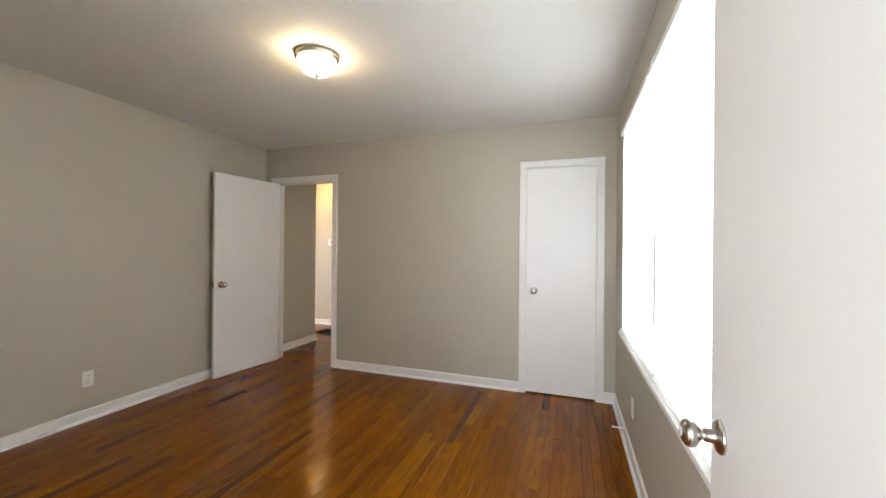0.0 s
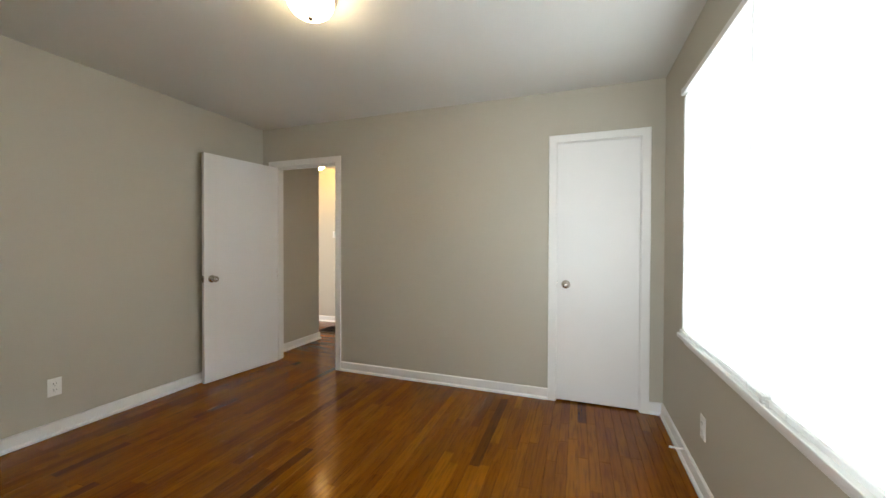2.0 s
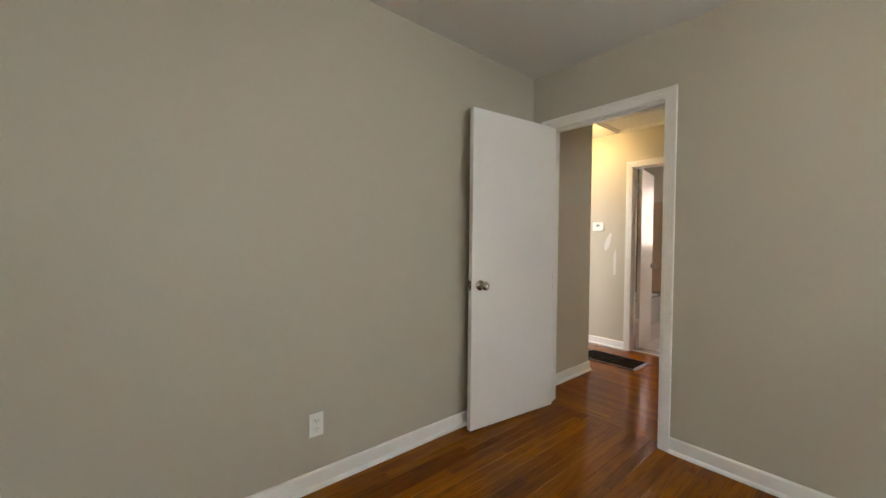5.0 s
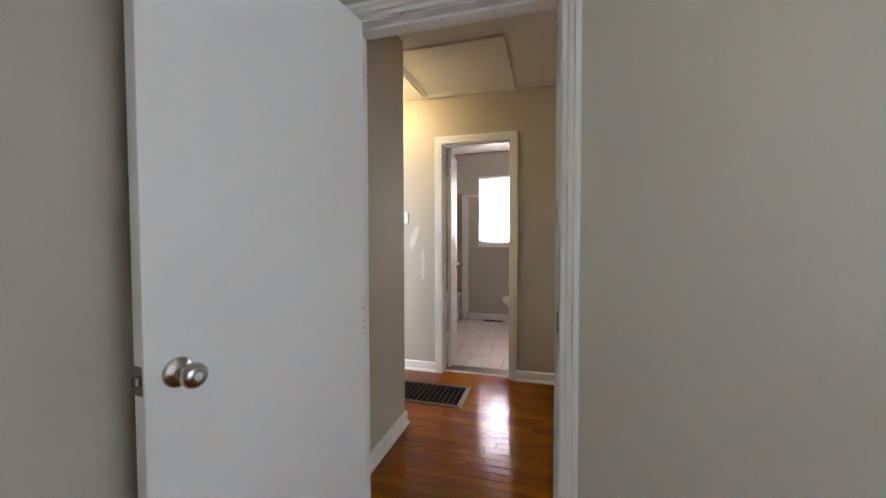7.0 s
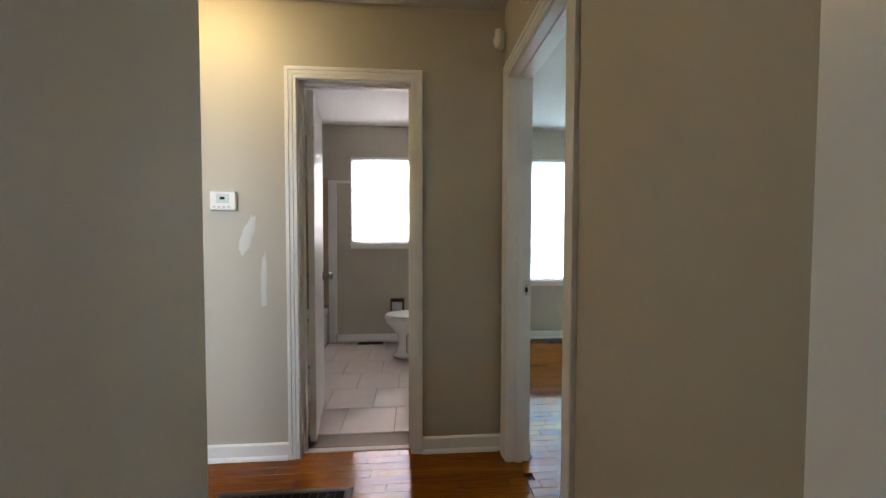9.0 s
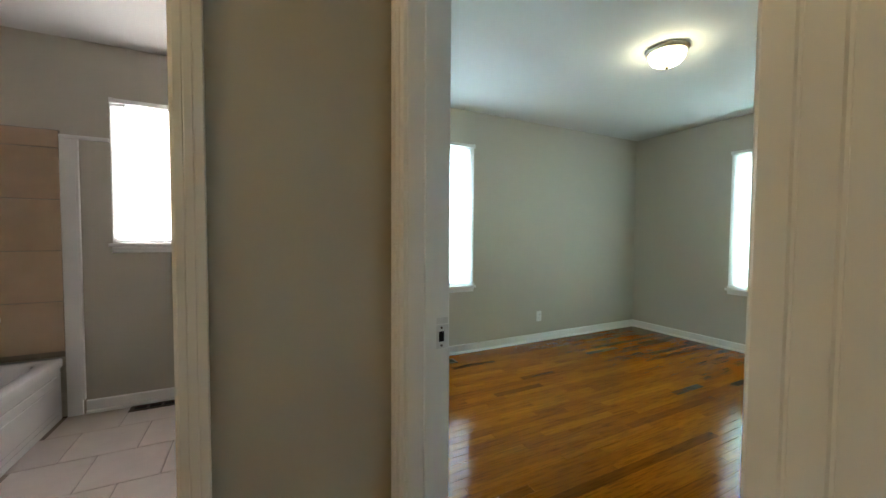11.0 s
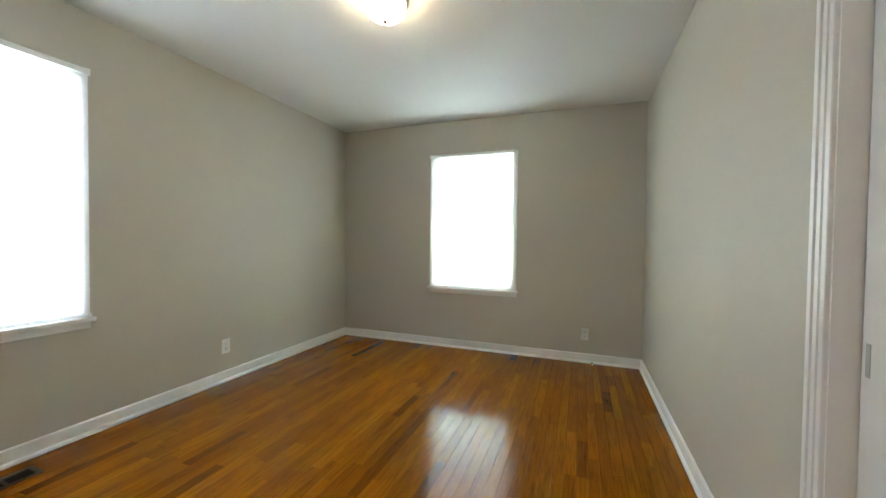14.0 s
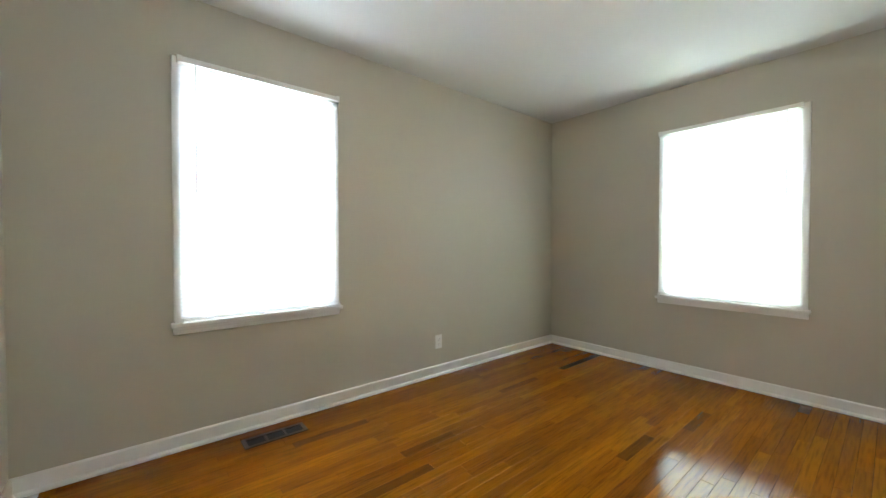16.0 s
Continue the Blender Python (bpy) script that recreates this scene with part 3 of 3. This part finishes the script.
part("lens", box(-0.018, 0.018, -0.0225, -0.019, -0.030, 0.006, 0.002), TRIM, sensor, "milky lens")
part("bracket", box(-0.012, 0.012, 0.016, 0.032, -0.015, 0.015, 0.002), PLASTIC, sensor)


# ---- hall: ceiling hatch and floor grille ----
hatch = root("attic_hatch", None, "painted attic hatch with stepped wooden trim", "hatch", kind="structure")
part("panel", box(-2.81, -2.10, 4.395, 5.125, H - 0.006, H - 0.001), CEIL, hatch)
bm = bmesh.new()
x0, x1, y0, y1 = -2.80, -2.115, 4.405, 5.115
swept(bm, Matrix(), [(u, H - 0.0005 - v) for u, v in FLUTED],
      [lambda u, v: (x0 - u, y0 - u, v), lambda u, v: (x0 - u, y1 + u, v), lambda u, v: (x1 + u, y1 + u, v), lambda u, v: (x1 + u, y0 - u, v), lambda u, v: (x0 - u, y0 - u, v)])
part("trim", bm, CEIL, hatch, "stepped trim")

grille = root("return_grille", pose(-2.69, 4.762, 0), "brown metal return-air grille set in the hall floor", "floor grille")
hx, hy = 0.31, 0.19
bm = bmesh.new()
swept(bm, Matrix(), [(0, 0.0005), (0, 0.010), (0.012, 0.012), (0.032, 0.005), (0.034, 0.0005)],
      [lambda u, v: (-hx + 0.034 - u, -hy + 0.034 - u, v), lambda u, v: (-hx + 0.034 - u, hy - 0.034 + u, v), lambda u, v: (hx - 0.034 + u, hy - 0.034 + u, v),
       lambda u, v: (hx - 0.034 + u, -hy + 0.034 - u, v), lambda u, v: (-hx + 0.034 - u, -hy + 0.034 - u, v)])
part("rim", bm, BRONZE, grille)
# No shaft below: a thin black sheet paints the shade under the grille.
part("duct_shade", box(-hx + 0.03, hx - 0.03, -hy + 0.03, hy - 0.03, 0.0004, 0.0012), BLACK, grille, "black sheet for the shade under the bars")
# These bars take the same flat black as the sheet.
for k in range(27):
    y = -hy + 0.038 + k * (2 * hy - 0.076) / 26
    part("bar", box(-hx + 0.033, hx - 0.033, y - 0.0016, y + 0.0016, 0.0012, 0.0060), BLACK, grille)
for k in range(13):
    x = -hx + 0.075 + k * (2 * hx - 0.15) / 12
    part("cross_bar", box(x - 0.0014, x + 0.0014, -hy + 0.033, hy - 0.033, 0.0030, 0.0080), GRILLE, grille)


def register(x0, x1, y0, y1, label):
    """A small floor register: a frame with three openings and louvres."""
    r = root("floor_register", pose((x0 + x1) / 2, (y0 + y1) / 2, 0), label, "floor register", "brown floor registers")
    hx, hy = (x1 - x0) / 2, (y1 - y0) / 2
    # A thin black sheet paints the shade inside the register.
    part("duct_shade", box(-hx + 0.010, hx - 0.010, -hy + 0.010, hy - 0.010, 0.0004, 0.0012), BLACK, r, "black sheet for the shade between the louvres")
    bm = box(-hx, hx, -hy, -hy + 0.022, 0.0005, 0.0065, 0.002)
    add_box(bm, -hx, hx, hy - 0.022, hy, 0.0005, 0.0065, 0.002)
    third = (2 * hx - 0.044) / 3
    for x in (-hx, -hx + 0.022 + third - 0.008, hx - 0.022 - third - 0.006, hx - 0.022):
        add_box(bm, x, x + (0.022 if abs(x) > hx - 0.03 else 0.014), -hy + 0.020, hy - 0.020, 0.0005, 0.0063, 0.001)
    part("face_plate", bm, BRONZE, r)
    n = int((2 * hx - 0.05) / 0.012)
    for k in range(n):
        x = -hx + 0.028 + k * (2 * hx - 0.056) / (n - 1)
        # Louvres in the same black, so the openings read dark.
        part("louvre", box(x - 0.0008, x + 0.0008, -hy + 0.020, hy - 0.020, 0.0012, 0.0030), BLACK, r)
    return r


register(-0.595, -0.255, 7.208, 7.325, "brown metal floor register under the window")
register(-2.718, -2.436, 7.325, 7.415, "brown metal floor register on bathroom tiles")


def door_stop(axis, c, side, a, z, label, mat):
    """A spring door stop screwed to a baseboard."""
    d = root("door_stop", wall_frame(axis, c, side) @ Matrix.Translation((a, 0.013, z)) @ Matrix.Rotation(radians(-90), 4, "X"), label, "door stop", "spring door stops")
    prof = [(0, 0), (0.008, 0), (0.008, 0.004)]
    for k in range(12):
        prof += [(0.0058, 0.005 + k * 0.0045), (0.0044, 0.0072 + k * 0.0045)]
    part("spring", lathe(prof + [(0, 0.060)], 12), mat, d, "", True)
    part("tip", lathe([(0, 0.059), (0.006, 0.059), (0.0065, 0.070), (0.005, 0.074), (0, 0.074)], 12), PLASTIC, d, "white rubber tip", True)
    return d


door_stop("x", 1.078, -1, 2.73, 0.075, "white spring door stop on the baseboard", PLASTIC)
door_stop("x", 2.522, -1, 4.645, 0.014, "dark spring door stop on the baseboard", BRONZE)


def strike_plate(name, m, label):
    s = root(name, m, label, "strike plate", "metal strike plates", "structure")
    bm = bmesh.new()
    add_box(bm, -0.016, 0.022, 0.0003, 0.0020, 0.014, 0.032, 0.0006)
    add_box(bm, -0.016, 0.022, 0.0003, 0.0020, -0.032, -0.014, 0.0006)
    add_box(bm, -0.016, -0.008, 0.0003, 0.0020, -0.0145, 0.0145)
    add_box(bm, 0.008, 0.022, 0.0003, 0.0020, -0.0145, 0.0145)
    if name.endswith("2"):
        add_box(bm, -0.016, 0.020, 0.0003, 0.0014, 0.035, 0.052, 0.0005)
    part("plate", bm, BRONZE if name.endswith("1") else NICKEL_WORN, s)
    # Black sheet painting the shade inside the latch mortise; the jamb stays solid.
    part("hole_shade", box(-0.0085, 0.0085, 0.0002, 0.0008, -0.0145, 0.0145), BLACK, s, "black sheet for the shade where the latch enters")
    for z in (-0.024, 0.024):
        part("screw", lathe([(0, 0), (0.0035, 0), (0.003, 0.0010), (0, 0.0012)], 10, None, Matrix.Translation((0, 0.0018, z)) @ Matrix.Rotation(radians(-90), 4, "X")), BRONZE, s)
    return s


strike_plate("strike_plate_1", Matrix.Translation((-1.748, 3.374, 0.925)) @ pose(0, 0, 0, 0, 0, 90), "worn metal strike plate in the door jamb")
strike_plate("strike_plate_2", Matrix.Translation((-1.498, 5.095, 0.925)) @ pose(0, 0, 0, 0, 0, 180) @ Matrix.Diagonal((-1, 1, 1, 1)), "worn metal strike plate in the door jamb")


# ---- bathroom ----
def tiles(name, m, cols, rows, size, mat, label, shifted):
    """Square tiles on a plane: x and y of the pose m, tops at z = 0, each tile a part."""
    f = root(name, m, label, "tiles", kind="structure")
    s = size / 2 - 0.0025
    me = bpy.data.meshes.new("tile")
    bm = box(-s, s, -s, s, -0.008, 0, 0.0)
    top = [e for e in bm.edges if all(v.co.z > -0.001 for v in e.verts)]
    bmesh.ops.bevel(bm, geom=top, offset=0.0015, segments=1, affect="EDGES")
    bm.to_mesh(me)
    bm.free()
    me.materials.append(mat)
    rng = random.Random(7)
    for j in range(rows):
        for i in range(cols):
            t = new("tile", me)
            t.parent = f
            t.location = ((i + 0.5 + (0.5 if shifted and j % 2 else 0)) * size, (j + 0.5) * size, rng.uniform(-0.0006, 0.0))
    return f


tagged(part("bath_floor_bed", box(-3.82, -1.595, 5.277, 7.437, -0.020, -0.006), GROUT), "grey-brown grout bed under the bathroom tiles", "floor", kind="structure")
tiles("floor_5", pose(-3.220, 5.450, 0.0), 5, 6, 0.335, TILE, "beige ceramic bathroom floor tiles laid in half offset", True)
bm = box(-2.699, -2.110, 5.256, 5.295, -0.012, 0.006, 0.004)
tagged(part("threshold", bm, TILE), "worn pale threshold at the bathroom door", "threshold", kind="structure")

# tub alcove: end-wall tiles, white edge trim, bathtub
tagged(part("tile_bed", box(-3.82, -3.047, 7.427, 7.4365, 0.40, 1.85), GROUT), "grout behind the wall tiles", "wall", kind="structure")
end_tiles = tiles("wall_tiles_1", Matrix.Translation((-3.697, 7.420, 0.4345)) @ Matrix.Rotation(radians(90), 4, "X"), 2, 4, 0.325, WALLTILE, "tan ceramic tiles on the tub end wall", False)
for k in range(2):
    part("tile", box(0.0025 + k * 0.325, 0.3225 + k * 0.325, 1.3025, 1.410, -0.008, 0, 0.0015), WALLTILE, end_tiles)
trim_tub = root("tub_trim", None, "white painted trim boards beside the tub tiles", "trim", kind="structure")
part("upright", box(-3.047, -2.970, 7.417, 7.4365, 0.0, 1.80, 0.002), TRIM, trim_tub)
part("edge_strip", box(-2.969, -2.956, 7.411, 7.4365, 0.10, 1.80, 0.002), TRIM, trim_tub)
part("rail", box(-3.047, -2.80, 7.413, 7.4365, 1.801, 1.826, 0.002), TRIM, trim_tub)

tub = root("bathtub", pose(-3.818, 5.865, 0), "white bathtub with a stepped front apron", "bathtub")
w, l, h = 0.765, 1.545, 0.40
bm = bmesh.new()
rings = []
for inset, z in ((0.0, h - 0.05), (0.0, h - 0.008), (0.008, h), (0.070, h), (0.085, h - 0.010), (0.110, 0.20), (0.15, 0.10), (0.24, 0.075)):
    ring = []
    for k in range(40):
        a = 2 * math.pi * k / 40
        c, s = math.cos(a), math.sin(a)
        p = 0.18 if inset >= 0.07 else 0.03
        x = math.copysign(abs(c) ** p, c) * (w / 2 - inset)
        y = math.copysign(abs(s) ** p, s) * (l / 2 - inset)
        ring.append(bm.verts.new((w / 2 + x, l / 2 + y, z)))
    rings.append(ring)
for a, b in zip(rings, rings[1:]):
    for k in range(40):
        bm.faces.new((a[k], a[(k + 1) % 40], b[(k + 1) % 40], b[k]))
bm.faces.new(rings[-1])
part("basin", bm, PORCELAIN, tub, "", True)
bm = box(w - 0.040, w - 0.016, 0.002, l - 0.002, 0.0, h - 0.045, 0.004)
add_box(bm, w - 0.020, w - 0.008, 0.06, l - 0.06, 0.05, h - 0.10, 0.006)
add_box(bm, w - 0.012, w - 0.002, 0.12, l - 0.12, 0.09, h - 0.15, 0.005)
part("apron", bm, PORCELAIN, tub, "stepped front apron")


def loft(bm, sections, steps=36):
    """Elliptic rings of (cx, cy, rx, ry, z), capped at both ends."""
    rings = []
    for cx, cy, rx, ry, z in sections:
        rings.append([bm.verts.new((cx + rx * math.cos(2 * math.pi * k / steps), cy + ry * math.sin(2 * math.pi * k / steps), z)) for k in range(steps)])
    for a, b in zip(rings, rings[1:]):
        for k in range(steps):
            bm.faces.new((a[k], a[(k + 1) % steps], b[(k + 1) % steps], b[k]))
    bm.faces.new(rings[0])
    bm.faces.new(rings[-1])
    return bm


toilet = root("toilet", pose(-1.600, 6.89, 0, 0, 0, 180), "white porcelain toilet with its lid closed", "toilet")
part("bowl", loft(bmesh.new(), [(0.44, 0, 0.262, 0.118, 0.0), (0.44, 0, 0.260, 0.116, 0.03), (0.43, 0, 0.232, 0.104, 0.07), (0.43, 0, 0.212, 0.100, 0.15), (0.44, 0, 0.222, 0.122, 0.23),
                                (0.47, 0, 0.260, 0.165, 0.30), (0.50, 0, 0.278, 0.182, 0.36), (0.50, 0, 0.280, 0.185, 0.385), (0.50, 0, 0.270, 0.178, 0.392)]), PORCELAIN, toilet, "", True)
part("seat", loft(bmesh.new(), [(0.51, 0, 0.268, 0.180, 0.394), (0.51, 0, 0.274, 0.186, 0.400), (0.51, 0, 0.272, 0.184, 0.410), (0.51, 0, 0.262, 0.176, 0.413)]), PLASTIC, toilet, "", True)
part("lid", loft(bmesh.new(), [(0.505, 0, 0.264, 0.178, 0.415), (0.505, 0, 0.272, 0.184, 0.420), (0.505, 0, 0.268, 0.180, 0.432), (0.505, 0, 0.230, 0.150, 0.440), (0.505, 0, 0.10, 0.07, 0.442)]), PLASTIC, toilet, "", True)
part("tank", box(0.012, 0.205, -0.235, 0.235, 0.385, 0.735, 0.022), PORCELAIN, toilet, "", True)
part("tank_lid", box(0.004, 0.215, -0.245, 0.245, 0.736, 0.772, 0.012), PORCELAIN, toilet)
part("flush_lever", box(0.206, 0.222, 0.12, 0.20, 0.655, 0.672, 0.005), NICKEL, toilet, "chrome flush lever")

def tube(points, radius, steps=10):
    """A round pipe along straight stretches, with a ring at each bend."""
    bm, rings = bmesh.new(), []
    pts = [Vector(p) for p in points]
    for i, p in enumerate(pts):
        d = (pts[min(i + 1, len(pts) - 1)] - pts[max(i - 1, 0)]).normalized()
        side = d.cross(Vector((0, 1, 0))).normalized()
        up = side.cross(d)
        rings.append([bm.verts.new(p + radius * (side * math.cos(2 * math.pi * k / steps) + up * math.sin(2 * math.pi * k / steps))) for k in range(steps)])
    for a, b in zip(rings, rings[1:]):
        for k in range(steps):
            bm.faces.new((a[k], a[(k + 1) % steps], b[(k + 1) % steps], b[k]))
    bm.faces.new(rings[0])
    bm.faces.new(rings[-1])
    return bm


part("supply_pipe", tube([(0.40, 0.20, 0.275), (0.545, 0.20, 0.275), (0.56, 0.20, 0.262), (0.56, 0.20, 0.105), (0.545, 0.20, 0.092), (0.45, 0.20, 0.092)], 0.006), NICKEL, toilet, "bent metal water pipe beside the bowl", True)

holder = root("toilet_paper_holder", wall_frame("y", 7.437, -1) @ Matrix.Translation((-2.282, 0, 0.425)), "dark metal paper holder with a white roll", "paper holder")
bm = bmesh.new()
swept(bm, Matrix(), [(0, 0.0005), (0, 0.014), (0.016, 0.014), (0.018, 0.0005)],
      [lambda u, v: (-0.062 - u, v, -0.055 - u), lambda u, v: (-0.062 - u, v, 0.055 + u), lambda u, v: (0.062 + u, v, 0.055 + u), lambda u, v: (0.062 + u, v, -0.055 - u), lambda u, v: (-0.062 - u, v, -0.055 - u)])
part("frame", bm, BRONZE, holder)
# Flat black sheet on the wall, painting the shade inside the holder.
part("recess_shade", box(-0.061, 0.061, 0.0005, 0.002, -0.054, 0.054), BLACK, holder)
part("paper_roll", lathe([(0.018, -0.055), (0.050, -0.055), (0.050, 0.055), (0.018, 0.055), (0.018, -0.055)], 28, None,
                         Matrix.Translation((0, 0.052, -0.012)) @ Matrix.Rotation(radians(90), 4, "Y")), PATCH, holder, "white paper roll", True)

# worn paint along the hinge edge of the open door
rng = random.Random(11)
bm = bmesh.new()
for z, x0, x1 in ((0.985, 0.001, 0.010), (0.965, 0.010, 0.026), (0.945, 0.008, 0.030), (0.905, 0.001, 0.012), (0.895, 0.006, 0.028), (0.868, 0.004, 0.024), (0.845, 0.006, 0.016), (0.62, 0.001, 0.009)):
    h = rng.uniform(0.0008, 0.0028)
    add_box(bm, x0, x0 + 0.6 * (x1 - x0), -0.0005, 0.0004, z - h, z + h)
part("paint_chips", bm, CHIP, bpy.data.objects["door_2"], "small brown chips in the paint")

# ---- floors of narrow oak strips ----
def plank_mesh(along, mat):
    """A strip of unit length with eased edges, along x or y."""
    bm = bmesh.new()
    w, e = 0.02845, 0.0006
    rings = []
    for x, y, z in ((0.5, w, -0.02), (0.5, w, -0.0009), (0.4994, w - e, 0)):
        rings.append([bm.verts.new((p, q, z) if along == "x" else (q, p, z)) for p, q in ((-x, -y), (x, -y), (x, y), (-x, y))])
    for a, b in zip(rings, rings[1:]):
        for i in range(4):
            bm.faces.new((a[i], a[(i + 1) % 4], b[(i + 1) % 4], b[i]))
    bm.faces.new(rings[2])
    bmesh.ops.recalc_face_normals(bm, faces=bm.faces)
    if bm.faces[-1].normal.z < 0:
        bmesh.ops.reverse_faces(bm, faces=bm.faces)
    me = bpy.data.meshes.new("plank")
    bm.to_mesh(me)
    bm.free()
    me.materials.append(mat)
    return me


PLANK, PLANK_Y = plank_mesh("x", WOOD_X), plank_mesh("y", WOOD_Y)


def strip_floor(name, x0, x1, y0, y1, label, near, seed, along="x"):
    """Oak strips that run along x or y; those within near (a0, a1, b0, b1: along, across) are parts, the rest one joined part."""
    rng = random.Random(seed)
    f = root(name, pose(0, 0, 0), label, "floor", kind="structure")
    turn = Matrix() if along == "x" else Matrix(((0, 1, 0, 0), (1, 0, 0, 0), (0, 0, 1, 0), (0, 0, 0, 1)))
    (a0, a1), (b0, b1) = ((x0, x1), (y0, y1)) if along == "x" else ((y0, y1), (x0, x1))
    mesh = PLANK if along == "x" else PLANK_Y
    pitch, verts, faces, count = 0.0575, [], [], 0
    for r in range(int((b1 - b0) / pitch) + 1):
        b, a = b0 + (r + 0.5) * pitch, a0 - rng.random() * 0.8
        while a < a1:
            n = rng.choice((0.25, 0.35, 0.45, 0.6, 0.75, 0.95, 1.2))
            lo, hi = max(a, a0), min(a + n, a1)
            a += n
            if hi - lo < 0.06:
                continue
            lift = rng.uniform(-0.0004, 0.0003)
            m = turn @ Matrix.Translation(((lo + hi) / 2, b, lift)) @ Matrix.Rotation(rng.gauss(0, 0.0045), 4, "X") @ Matrix.Diagonal((hi - lo - 0.0008, 1, 1, 1))
            if count < 300 and near[0] < (lo + hi) / 2 < near[1] and near[2] < b < near[3]:
                p = new("plank", mesh)
                p.parent = f
                p.matrix_basis = m if along == "x" else m @ turn
                count += 1
            else:
                k = len(verts)
                verts += [m @ v.co for v in PLANK.vertices]
                faces += [[i + k for i in (q.vertices if along == "x" else reversed(q.vertices))] for q in PLANK.polygons]
    if verts:
        me = bpy.data.meshes.new("plank_field")
        me.from_pydata(verts, [], faces)
        me.materials.append(WOOD_FIELD_X if along == "x" else WOOD_FIELD_Y)
        o = new("plank_field", me)
        o.parent = f
        tagged(o, kind="stuff")
    return f


strip_floor("floor_1", -2.665, 1.078, 0.085, 3.410, "glossy orange-brown oak strip floor", (0.6, 3.4, -2.2, 1.0), 1, "y")
strip_floor("floor_2", -4.20, -1.537, 3.412, 5.275, "glossy orange-brown oak strip floor in the hall", (-3.1, -1.5, 3.4, 5.3), 2)
strip_floor("floor_3", -1.535, 2.535, 4.135, 7.437, "glossy orange-brown oak strip floor", (-1.4, 2.5, 4.5, 7.4), 3)
strip_floor("floor_4", -1.1, 1.3, -1.6, 0.083, "glossy orange-brown oak strip floor behind the door", (0, 0, 0, 0), 4)
